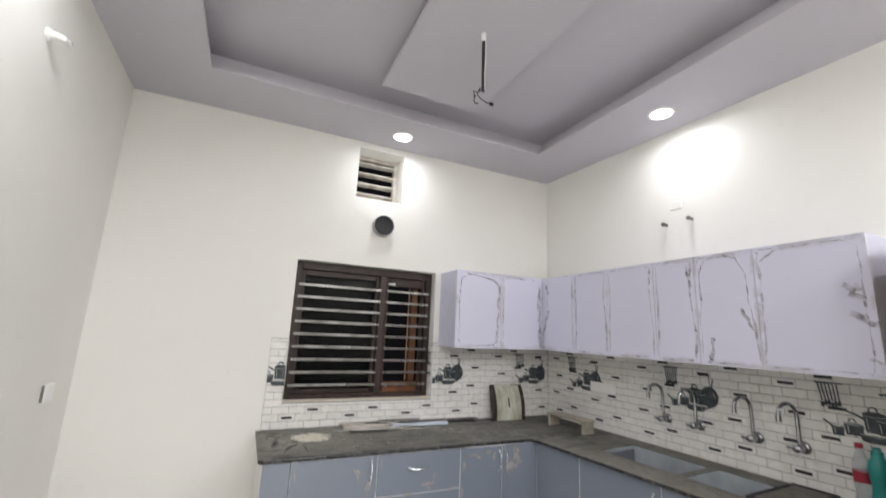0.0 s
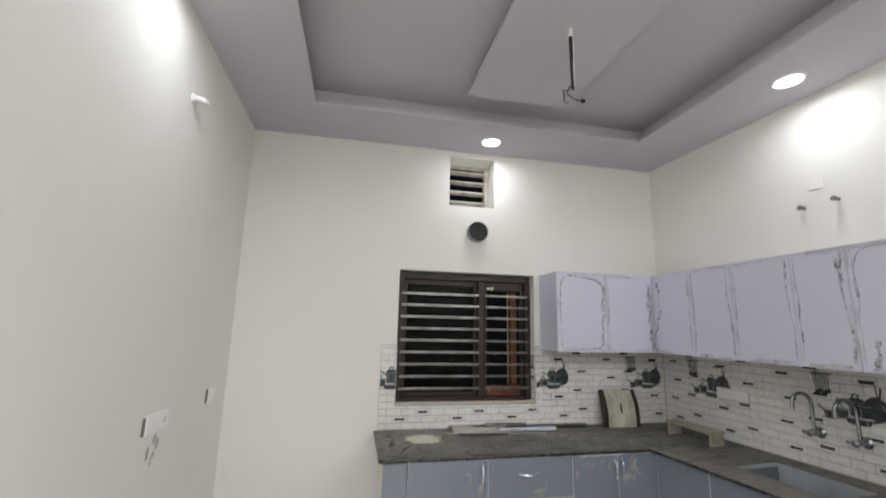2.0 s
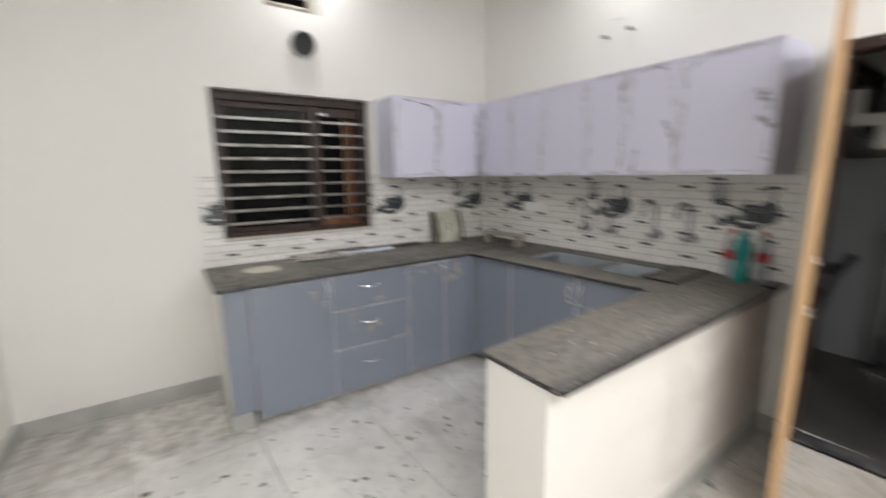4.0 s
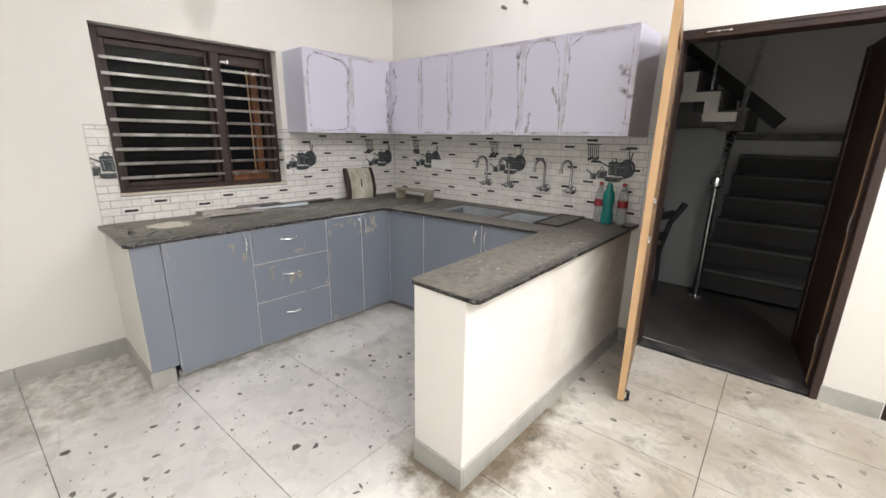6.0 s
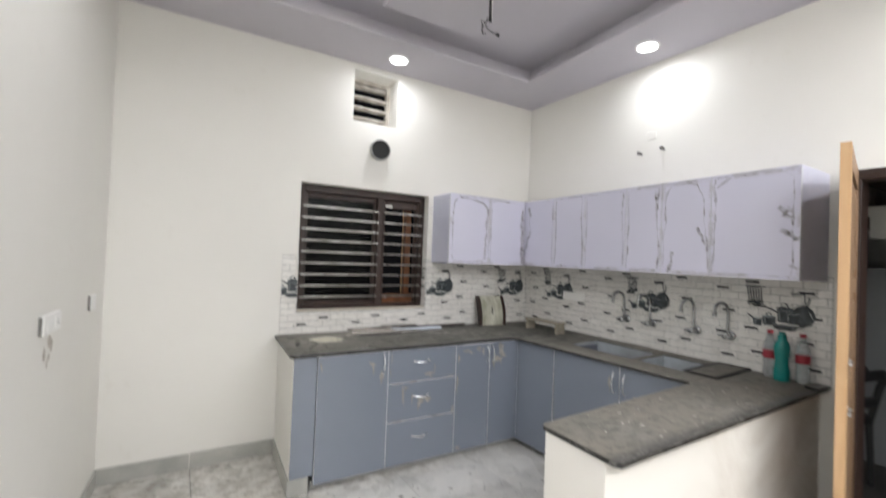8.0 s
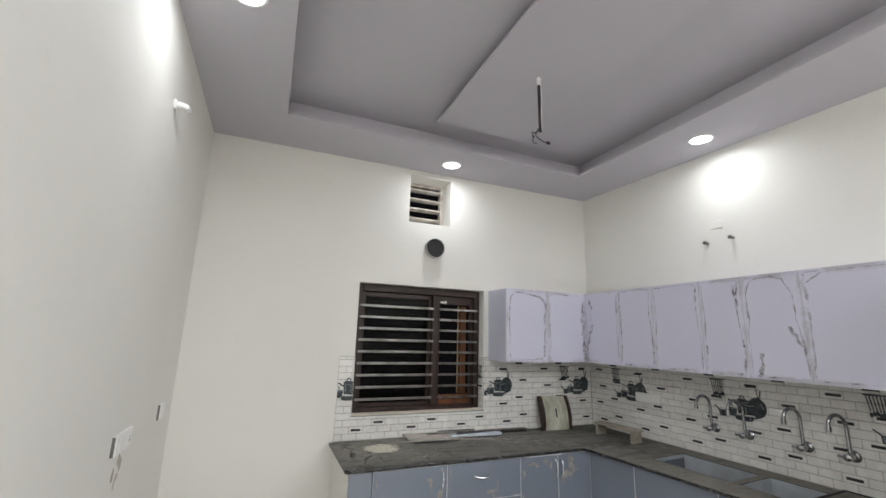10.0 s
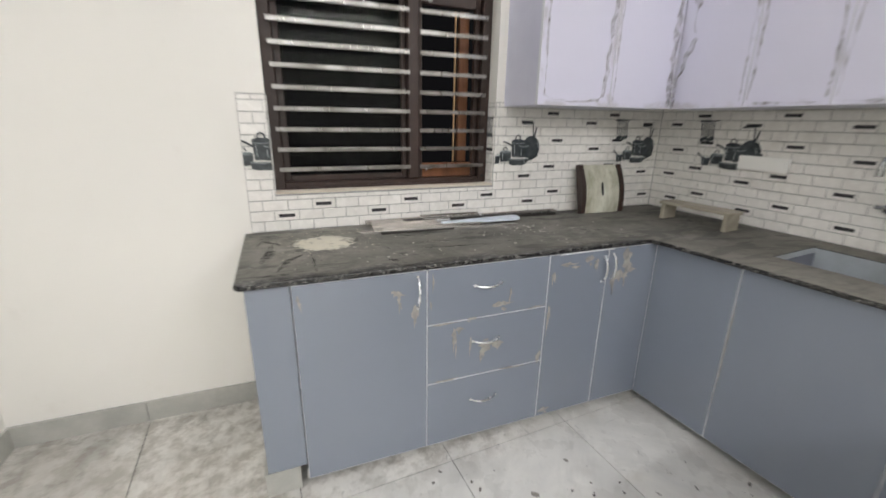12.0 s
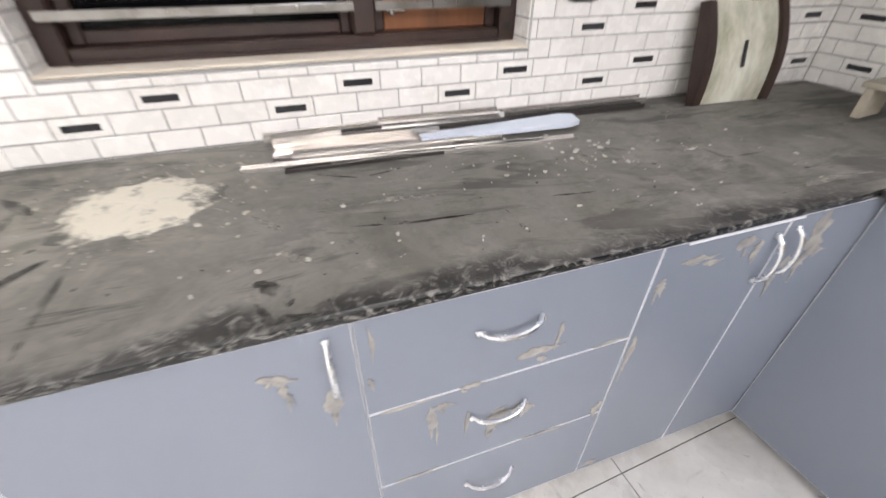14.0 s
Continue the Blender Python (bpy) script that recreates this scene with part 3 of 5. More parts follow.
# ---- window ----
def window():
    w = tagged(new("window_1"), "dark brown wooden window with steel bars, glass shut on one side, night outside", "window", kind="structure")
    w.matrix_basis = on_n(0)
    x0, x1, z0, z1 = WIN
    y0, y1 = 0.085, 0.165
    f = bmesh.new()
    bx(f, x0, x0 + 0.05, y0, y1, z0, z1, 0.004)
    bx(f, x1 - 0.05, x1, y0, y1, z0, z1, 0.004)
    bx(f, x0 + 0.05, x1 - 0.05, y0, y1, z1 - 0.06, z1, 0.004)
    bx(f, x0 + 0.05, x1 - 0.05, y0, y1, z0, z0 + 0.04, 0.004)
    bx(f, x0 + 0.05, x1 - 0.05, y0 - 0.012, y0, z0 + 0.004, z0 + 0.018, 0.003)
    part("window_frame", f, M_BROWN, w)
    part("mullion", box(1.060, 1.120, y0 - 0.006, y1, z0 + 0.04, z1 - 0.06, 0.006), M_BROWN, w)
    for name, a, b in (("fixed_sash", x0 + 0.05, 1.060), ):
        s = bmesh.new()
        bx(s, a, a + 0.03, 0.12, 0.15, z0 + 0.04, z1 - 0.06, 0.004)
        bx(s, b - 0.025, b, 0.12, 0.15, z0 + 0.04, z1 - 0.06, 0.004)
        bx(s, a + 0.03, b - 0.025, 0.12, 0.15, z1 - 0.10, z1 - 0.06, 0.004)
        bx(s, a + 0.03, b - 0.025, 0.12, 0.15, z0 + 0.04, z0 + 0.07, 0.004)
        sash = part(name, s, M_BROWN, w)
        part("pane", box(a + 0.03, b - 0.025, 0.132, 0.137, z0 + 0.07, z1 - 0.10), M_GLASS, sash)
    s = bmesh.new()
    a, b = 1.120, x1 - 0.05
    bx(s, a, a + 0.028, 0.12, 0.15, z0 + 0.04, z1 - 0.06, 0.004)
    bx(s, b - 0.028, b, 0.12, 0.15, z0 + 0.04, z1 - 0.06, 0.004)
    bx(s, a + 0.028, b - 0.028, 0.12, 0.15, z1 - 0.13, z1 - 0.06, 0.004)
    sash = part("hinged_sash", s, M_BROWN, w)
    part("bottom_rail", box(a + 0.028, b - 0.028, 0.125, 0.145, z0 + 0.04, z0 + 0.115, 0.004), M_ORANGE, sash)
    part("open_stile", box(b - 0.085, b - 0.030, 0.19, 0.22, z0 + 0.115, z1 - 0.13, 0.003), M_ORANGE, sash)
    part("stay_rod", box(b - 0.108, b - 0.100, 0.20, 0.21, z0 + 0.115, z1 - 0.13, 0.001), M_RAW, sash)
    part("latch", bx(box(a + 0.03, a + 0.085, 0.108, 0.12, z0 + 0.085, z0 + 0.105, 0.003), a + 0.04, a + 0.05, 0.100, 0.108, z0 + 0.08, z0 + 0.11, 0.002), M_STEEL, sash)
    part("top_catch", bx(box(a + 0.01, a + 0.07, 0.075, 0.085, z1 - 0.125, z1 - 0.11, 0.002), a + 0.045, a + 0.06, 0.06, 0.085, z1 - 0.13, z1 - 0.105, 0.002), M_PLASTIC, sash)
    for k in range(9):
        z = 1.150 + 0.0905 * k
        for a, b in ((x0 + 0.03, 1.064), (1.116, x1 - 0.035)):
            part("steel_bar", box(a, b, 0.055, 0.061, z - 0.0095, z + 0.0095, 0.0012), M_BAR, w)
    part("window_sill", box(x0 + 0.002, x1 - 0.002, -0.004, 0.085, z0 + 0.001, z0 + 0.008, 0.002), M_SILL, w, "rough dusty cement sill")
    part("bolt_head", lathe([(0.008, 0), (0.008, 0.005), (0.004, 0.008)], 10), M_BLACK, w, m=pose(1.487 * K, 0.08 * K, 1.09 * K, 90))
    return w


window()


def ventilator():
    t = tagged(new("ventilator_1"), "square wall ventilator with pale cement slats", "ventilator", kind="structure")
    t.matrix_basis = on_n(0)
    x0, x1, z0, z1 = VENT
    f = bmesh.new()
    bx(f, x0, x0 + 0.03, 0.185, 0.235, z0, z1, 0.003)
    bx(f, x1 - 0.03, x1, 0.185, 0.235, z0, z1, 0.003)
    bx(f, x0 + 0.03, x1 - 0.03, 0.185, 0.235, z1 - 0.03, z1, 0.003)
    bx(f, x0 + 0.03, x1 - 0.03, 0.185, 0.235, z0, z0 + 0.03, 0.003)
    part("frame", f, M_CEMENT, t)
    for k in range(4):
        z = z0 + 0.088 + 0.092 * k
        part("slat", box(x0 + 0.03, x1 - 0.03, -0.026, 0.026, -0.008, 0.008, 0.003), M_CEMENT, t, m=pose(0, 0.212 * K, z * K, -18))
    return t


ventilator()
v = lathe([(0.084, 0.0), (0.084, 0.05), (0.081, 0.052), (0.080, 0.05), (0.080, 0.004)], 36)
duct = thing("exhaust_pipe", on_n(1.018, 0.001, 2.386), "short round grey exhaust pipe end with a black inside", "pipe")
part("sleeve", v, M_PVC, duct, smooth=True, m=pose(0, 0, 0, 90))
part("plug", lathe([(0.0795, 0.030), (0.0795, 0.036)], 36), M_BLACK, duct, m=pose(0, 0, 0, 90))

# ---- low walls, skirting ----
solid("wall_stub", box(0.283, 0.303, 2.715, WALL_N, 0, 0.849, 0.002), M_WALL, P(0, 0), "thin plastered end wall under the worktop", kind="structure")
bar = solid("wall_bar", prism([(0.972, 0.975), (2.84, 1.005), (2.84, 1.255), (0.964, 1.245)], 0, 0.849), M_BARWALL, P(0, 0),
            "low cream plastered wall of the breakfast bar, stained at its foot", kind="structure")

SK = 0.102


def skirting(p, q, inward, joints=()):
    """Skirting tiles from p to q, proud of the wall towards inward."""
    a, b, n = Vector(p), Vector(q), Vector(inward).normalized() * 0.012
    length = (b - a).length
    cuts = [0.0, *joints, length]
    d = (b - a).normalized()
    for u, v in zip(cuts, cuts[1:]):
        s, e = a + d * (u + 0.002), a + d * (v - 0.002)
        yield [(s.x, s.y), (e.x, e.y), (e.x + n.x, e.y + n.y), (s.x + n.x, s.y + n.y)]


baseboard = tagged(new("baseboard"), "dusty grey tiled skirting", kind="structure")
for p, q, inward, joints in (
        ((WEST, WALL_N), (0.283, WALL_N), (0, -1), (0.505,)),
        ((0.283, WALL_N - 0.012), (0.283, 2.715), (-1, 0), ()),
        ((0.271, 2.715), (0.400, 2.715), (0, -1), ()),
        ((WEST, SOUTH), (WEST, WALL_N - 0.012), (1, 0), (0.65, 1.25, 1.85, 2.45, 3.05, 3.65, 4.2)),
        ((0.964, 1.245), (0.972, 0.963), (-1, 0), ()),
        ((0.972, 0.975), (2.80, 1.004), (0, -1), (0.6, 1.2)),
        ((2.865, -0.12), (2.875, -0.375), (-1, 0), ()),
        ((2.80, 0.995), (2.812, 0.86), (-1, 0), ())):
    for o in skirting(p, q, inward, joints):
        part("skirting_tile", prism(o, 0.0, SK), M_SKIRT, baseboard)

# ---- worktop ----
CT, CB = 0.872, 0.850
SINKS = [[(2.27, 2.33), (2.60, 2.36), (2.625, 1.865), (2.305, 1.835)], [(2.315, 1.790), (2.640, 1.815), (2.660, 1.515), (2.335, 1.500)]]


def slab_mesh(outline, holes=()):
    """A stone slab with cut-outs."""
    bm = bmesh.new()
    edges = []
    for loop in [outline, *holes]:
        vs = [bm.verts.new((x, y, CT)) for x, y in loop]
        edges += [bm.edges.new((vs[i], vs[(i + 1) % len(vs)])) for i in range(len(vs))]
    bmesh.ops.triangle_fill(bm, use_beauty=True, use_dissolve=False, edges=edges)
    got = bmesh.ops.extrude_face_region(bm, geom=list(bm.faces))
    for v in got["geom"]:
        if isinstance(v, bmesh.types.BMVert):
            v.co.z = CB
    return bm


worktop = thing("worktop", P(0, 0), "dusty black granite worktop in a U with two sink cut-outs", "worktop")
for outline, holes in (
        ([(0.255, 3.353), (0.258, 2.700), (0.273, 2.682), (1.94, 2.684), (1.992, 2.688), (2.7255, 2.704), (2.69, 3.353)], []),
        ([(1.993, 2.6865), (2.006, 2.662), (2.018, 2.60), (2.133, 1.41), (2.143, 1.367), (2.79, 1.367), (2.726, 2.7025)], SINKS),
        ([(2.143, 1.3655), (2.115, 1.340), (0.978, 1.272), (0.957, 1.254), (0.962, 0.935), (0.980, 0.916), (2.812, 0.965), (2.79, 1.3655)], [])):
    ob = part("stone_slab", slab_mesh(outline, holes), M_GRANITE, worktop)
    bev = ob.modifiers.new("rounded", "BEVEL")
    bev.width, bev.segments, bev.limit_method, bev.angle_limit = 0.006 * K, 3, "ANGLE", radians(50)

for i, loop in enumerate(SINKS):
    t = thing("sink_basin", P(0, 0), "square steel sink basin still in its pale blue film", "sink", "kitchen sinks")
    cx, cy = sum(p[0] for p in loop) / 4, sum(p[1] for p in loop) / 4
    deep = 0.19
    bm = bmesh.new()
    top = [bm.verts.new((cx + (x - cx) * 0.992, cy + (y - cy) * 0.992, CT - 0.005)) for x, y in loop]
    lip = [bm.verts.new((cx + (x - cx) * 0.980, cy + (y - cy) * 0.980, CT - 0.007)) for x, y in loop]
    low = [bm.verts.new((cx + (x - cx) * 0.93, cy + (y - cy) * 0.93, CB - deep)) for x, y in loop]
    for a, b in ((top, lip), (lip, low)):
        for k in range(4):
            bm.faces.new((a[k], a[(k + 1) % 4], b[(k + 1) % 4], b[k]))
    bm.faces.new(low[::-1])
    bmesh.ops.bevel(bm, geom=[e for e in bm.edges if e.verts[0] in low and e.verts[1] in low], offset=0.03, segments=3, affect="EDGES")
    part("bowl", bm, M_BASIN, t)
    part("drain", lathe([(0.045, 0), (0.045, 0.003), (0.03, 0.004), (0.025, 0.001)], 20), M_STEEL, t, smooth=True, m=pose(cx * K, cy * K, (CB - deep + 0.001) * K))


# ---- base cabinets ----
def bow_handle(parent, x, z, length, upright=False, y=0.0):
    """A chrome bow handle in front of the plane y."""
    pts = []
    for k in range(11):
        u = -1 + 2 * k / 10
        out = 0.004 + 0.024 * (1 - u * u) ** 0.6
        pts.append((x, y - out, z + u * length / 2) if upright else (x + u * length / 2, y - out, z + 0.006 * u * u - 0.003))
    bm = tube(pts, [0.0048] * 2 + [0.0055] * 7 + [0.0048] * 2, 8)
    for u in (-1, 1):
        c = (x, y, z + u * length / 2) if upright else (x + u * length / 2, y, z)
        bx(bm, c[0] - 0.006, c[0] + 0.006, y - 0.010, y, c[2] - 0.006, c[2] + 0.006, 0.002)
    return part("handle", bm, M_STEEL, parent, "chrome bow handle", smooth=True)


def ragged(x, z, w, h, rnd):
    """A torn strip's outline: it wanders, thins out and frays at both ends."""
    tall = h >= w
    length, wide = (h, w) if tall else (w, h)
    n = 11
    left, right, drift = [], [], rnd.uniform(-0.2, 0.2) * wide
    for k in range(n):
        u = k / (n - 1)
        drift += rnd.uniform(-0.14, 0.14) * wide
        half = wide * 0.5 * (0.12 + 0.88 * math.sin(math.pi * min(1, u * 1.15 + 0.02)) ** 0.7) * rnd.uniform(0.35, 1.0)
        p = (u - 0.5) * length
        left.append((drift - half, p))
        right.append((drift + half, p + rnd.uniform(-0.04, 0.04) * length))
    out = left + right[::-1]
    return [(x + a, z - b) if tall else (x + b, z + a) for a, b in out]


def scraps(parent, spots, y=0.0, name="tape_scrap", mat=None):
    """Torn strips of film and tape: (x, z, width, height), each with a thin tail."""
    for i, (x, z, w, h) in enumerate(spots):
        rnd = random.Random(int(abs(x * 977 + z * 571) * 100) + i)
        bm = bmesh.new()
        shapes = [ragged(x, z, w, h, rnd)]
        if max(w, h) > 0.03 and min(w, h) > 0.014:
            shapes.append(ragged(x + rnd.uniform(-0.4, 0.4) * w, z - 0.45 * h, max(0.006, w * 0.25), h * 0.7, rnd))
        for pts in shapes:
            top = y - 0.0012 - rnd.uniform(0, 0.0012)
            a = [bm.verts.new((px, top, pz)) for px, pz in pts]
            b = [bm.verts.new((px, y - 0.0002, pz)) for px, pz in pts]
            bm.faces.new(a)
            for k in range(len(a)):
                bm.faces.new((a[k], a[(k + 1) % len(a)], b[(k + 1) % len(a)], b[k]))
        part(name, bm, mat or M_FILM, parent)


def smear(parent, path, width, seed, y=-0.018, gaps=0.25):
    """A line of old glue: a ribbon that wanders along path, swells, thins and breaks off."""
    rnd = random.Random(seed)
    pts = []
    for (xa, za), (xb, zb) in zip(path, path[1:]):
        n = max(2, int(math.hypot(xb - xa, zb - za) / 0.014))
        pts += [(xa + (xb - xa) * k / n, za + (zb - za) * k / n) for k in range(n)]
    pts.append(path[-1])
    bm, drift, swell, last, off = bmesh.new(), 0.0, 1.0, None, 0
    top = y - 0.0010 - 0.0006 * rnd.random()
    for i, (x, z) in enumerate(pts):
        xb, zb = pts[min(i + 1, len(pts) - 1)]
        xa, za = pts[max(i - 1, 0)]
        d = Vector((xb - xa, zb - za)).normalized()
        n = Vector((-d.y, d.x))
        drift = max(-1.0, min(1.0, drift * 0.9 + rnd.uniform(-0.55, 0.55)))
        swell = max(0.18, min(1.6, swell + rnd.uniform(-0.35, 0.35)))
        off = off - 1 if off > 0 else (rnd.randint(2, 6) if rnd.random() < gaps * 0.4 else 0)
        c, h = Vector((x, z)) + n * drift * width * 0.45, n * width * (0.05 if off else 0.36 * swell)
        now = [bm.verts.new((p.x, yy, p.y)) for p, yy in ((c - h, top), (c + h, top), (c + h, y), (c - h, y))]
        if last:
            for a, b in ((0, 1), (1, 2), (3, 0)):
                bm.faces.new((last[a], last[b], now[b], now[a]))
        last = now
    return part("glue_mark", bm, M_GLUE, parent)


def front(name, parent, x0, x1, z0, z1, mat, band=M_WHITE_EDGE, thick=0.018, y=0.0, label=""):
    """A door or drawer front with its pale edge band; the face is at y - thick."""
    g = 0.0011
    f = part(name, box(x0 + g + 0.001, x1 - g - 0.001, y - thick, y, z0 + g + 0.001, z1 - g - 0.001, 0.0012), mat, parent, label)
    e = bmesh.new()
    for a, b, c, d in ((x0 + g, x0 + g + 0.0014, z0 + g, z1 - g), (x1 - g - 0.0014, x1 - g, z0 + g, z1 - g),
                       (x0 + g, x1 - g, z1 - g - 0.0014, z1 - g), (x0 + g, x1 - g, z0 + g, z0 + g + 0.0014)):
        bx(e, a, b, y - thick - 0.0003, y - 0.001, c, d)
    part("edge_band", e, band, f)
    return f


BASE_Y = 2.708  # carcass front; the doors stand 18 mm before it
Z0, Z1 = 0.045, 0.846


def base_unit(name, m, x0, x1, depth, label, cat="kitchen cabinet"):
    t = thing(name, m, label, cat, "base cabinets")
    c = bmesh.new()
    w = 0.016
    bx(c, x0, x0 + w, 0.0, depth, Z0, Z1)
    bx(c, x1 - w, x1, 0.0, depth, Z0, Z1)
    bx(c, x0 + w, x1 - w, 0.002, depth, Z0, Z0 + w)
    bx(c, x0 + w, x1 - w, depth - w, depth, Z0 + w, Z1)
    bx(c, x0 + w, x1 - w, 0.002, 0.09, Z1 - w, Z1)
    part("carcass", c, M_CARCASS, t)
    return t


NB = P(0, BASE_Y)
t = thing("filler_panel", NB, "grey-blue laminate filler panel at the worktop's end", "cabinet panel")
part("board", box(0.2845, 0.424, -0.004, 0.0055, 0.1035, 0.848, 0.001), M_BLUE, t)
part("side_board", box(0.304, 0.320, 0.014, 0.50, 0.125, 0.830, 0.001), M_CARCASS, t)

t = base_unit("base_cabinet", NB, 0.433, 0.905, 0.55, "grey-blue laminate base cabinet with one wide door and film scraps")
d = front("door", t, 0.426, 0.905, Z0, Z1 + 0.003, M_BLUE)
bow_handle(d, 0.867, 0.765, 0.125, True, -0.018)
scraps(t, [(0.792, 0.780, 0.05, 0.03), (0.797, 0.735, 0.018, 0.06), (0.862, 0.675, 0.04, 0.075), (0.450, 0.785, 0.016, 0.05)], -0.018)

t = base_unit("drawer_unit", NB, 0.905, 1.450, 0.55, "grey-blue laminate three-drawer cabinet with torn film at the joints")
for z0, z1 in ((0.617, Z1 + 0.003), (0.350, 0.617), (Z0, 0.350)):
    d = front("drawer", t, 0.905, 1.450, z0, z1, M_BLUE)
    bow_handle(d, 1.160, z0 + (z1 - z0) * 0.64 - 0.005, 0.118, False, -0.018)
scraps(t, [(1.235, 0.655, 0.10, 0.028), (1.10, 0.620, 0.05, 0.016), (0.985, 0.615, 0.12, 0.010), (1.02, 0.535, 0.025, 0.11), (1.045, 0.575, 0.05, 0.025),
           (1.165, 0.470, 0.075, 0.085), (1.22, 0.49, 0.055, 0.05), (1.09, 0.49, 0.012, 0.09), (1.43, 0.375, 0.035, 0.05), (1.27, 0.69, 0.014, 0.07),
           (0.925, 0.79, 0.010, 0.08), (0.92, 0.70, 0.012, 0.035), (1.30, 0.352, 0.13, 0.012), (0.99, 0.352, 0.10, 0.012), (1.40, 0.62, 0.08, 0.010)], -0.018)

t = base_unit("base_cabinet", NB, 1.450, 2.040, 0.55, "grey-blue laminate two-door corner cabinet with brown film scraps")
d = front("door", t, 1.450, 1.762, Z0, Z1 + 0.003, M_BLUE)
bow_handle(d, 1.738, 0.755, 0.115, True, -0.018)
d = front("door", t, 1.762, 2.059, Z0, Z1 + 0.003, M_BLUE)
bow_handle(d, 1.786, 0.765, 0.115, True, -0.018)
scraps(t, [(1.475, 0.745, 0.03, 0.05), (1.470, 0.56, 0.02, 0.12), (1.55, 0.80, 0.09, 0.018), (1.66, 0.80, 0.05, 0.035), (1.70, 0.785, 0.03, 0.05),
           (1.84, 0.715, 0.10, 0.075), (1.875, 0.770, 0.085, 0.15), (1.905, 0.74, 0.06, 0.03), (1.80, 0.69, 0.03, 0.09), (1.49, 0.07, 0.06, 0.03), (1.59, 0.785, 0.05, 0.016)], -0.018)
# separate strip added for the corner door's top edge band catching the light
solid("door_top_band", box(1.500, 1.790, -0.0225, -0.0185, 0.843, 0.8495, 0.001), M_WHITE_EDGE, NB, "white strip for the lit top edge band of the corner cabinet door", "lath")

EB = P(2.062, 2.690, 0, -90 + math.degrees(math.atan(0.092)))
t = base_unit("base_cabinet", EB, 0.03, 0.375, 0.54, "plain grey-blue laminate corner base panel")
front("panel", t, 0.0, 0.375, Z0, Z1 + 0.003, M_BLUE, y=0.0)
t = base_unit("base_cabinet", EB, 0.375, 1.370, 0.54, "grey-blue laminate two-door sink cabinet with chrome handles")
d = front("door", t, 0.375, 0.905, Z0, Z1 + 0.003, M_BLUE)
bow_handle(d, 0.868, 0.735, 0.125, True, -0.018)
d = front("door", t, 0.905, 1.375, Z0, Z1 + 0.003, M_BLUE)
bow_handle(d, 0.945, 0.735, 0.125, True, -0.018)
scraps(t, [(0.84, 0.73, 0.02, 0.09), (1.00, 0.66, 0.05, 0.05), (0.38, 0.45, 0.008, 0.5)], -0.018)
plinth = bmesh.new()
bx(plinth, 0.42, 2.30, 2.745, 2.765, 0.0, 0.044)
solid("plinth", plinth, M_SKIRT, P(0, 0), kind="structure")

# ---- wall cabinets ----
UZ0, UZ1 = 1.455, 2.055


def wall_unit(m, x0, x1, depth0, depth1, doors, label, name="wall_cabinet"):
    """A hung unit from x0 to x1; the face is the plane y 0, its depth grows from depth0 to depth1."""
    t = thing(name, m, label, "wall cabinet", "wall cabinets")
    part("carcass", prism([(x0 + 0.001, 0.0), (x1 - 0.001, 0.0), (x1 - 0.001, depth1 - 0.002), (x0 + 0.001, depth0 - 0.002)], UZ0 + 0.001, UZ1 - 0.001), M_LAVC, t)
    for a, b in doors:
        front("door", t, a, b, UZ0, UZ1, M_LAV, thick=0.018)
    return t


UN = P(0, 3.055)
t = wall_unit(UN, 1.560, 2.33, 0.30, 0.30, [(1.553, 1.968), (1.968, 2.376)], "lavender laminate wall cabinet with film residue round its doors")
smear(t, [(1.590, 1.500), (1.586, 1.90), (1.600, 1.985), (1.650, 2.018), (1.780, 2.012), (1.890, 1.990), (1.925, 1.945)], 0.010, 1)
smear(t, [(1.640, 2.022), (1.780, 2.017), (1.900, 1.992), (1.940, 1.930), (1.928, 1.760), (1.938, 1.620), (1.930, 1.500)], 0.020, 2, gaps=0.1)
smear(t, [(1.590, 1.500), (1.640, 1.478), (1.780, 1.472), (1.900, 1.480), (1.938, 1.520)], 0.015, 3)
smear(t, [(1.985, 2.020), (2.050, 2.036), (2.180, 2.032), (2.300, 2.025)], 0.010, 4)
smear(t, [(1.990, 1.49), (1.984, 1.70), (1.992, 1.95)], 0.008, 5, gaps=0.5)
smear(t, [(2.350, 1.98), (2.340, 1.80), (2.352, 1.64), (2.356, 1.48)], 0.026, 6, gaps=0.1)
smear(t, [(2.362, 1.90), (2.358, 1.70), (2.364, 1.47)], 0.020, 7, gaps=0.1)
UEM = P(2.396, 3.055, 0, -90 + math.degrees(math.atan(0.014)))
cuts = [0.0, 0.39, 0.715, 1.085, 1.350, 1.655, 2.085]
TAGS = ["lavender laminate wall cabinet in the corner, stained by glue", "narrow lavender laminate wall cabinet", "lavender laminate wall cabinet under two pipe stubs",
        "narrow lavender laminate wall cabinet with tape marks", "lavender laminate wall cabinet with long tape marks", "wide lavender laminate end wall cabinet, smeared at its edge"]
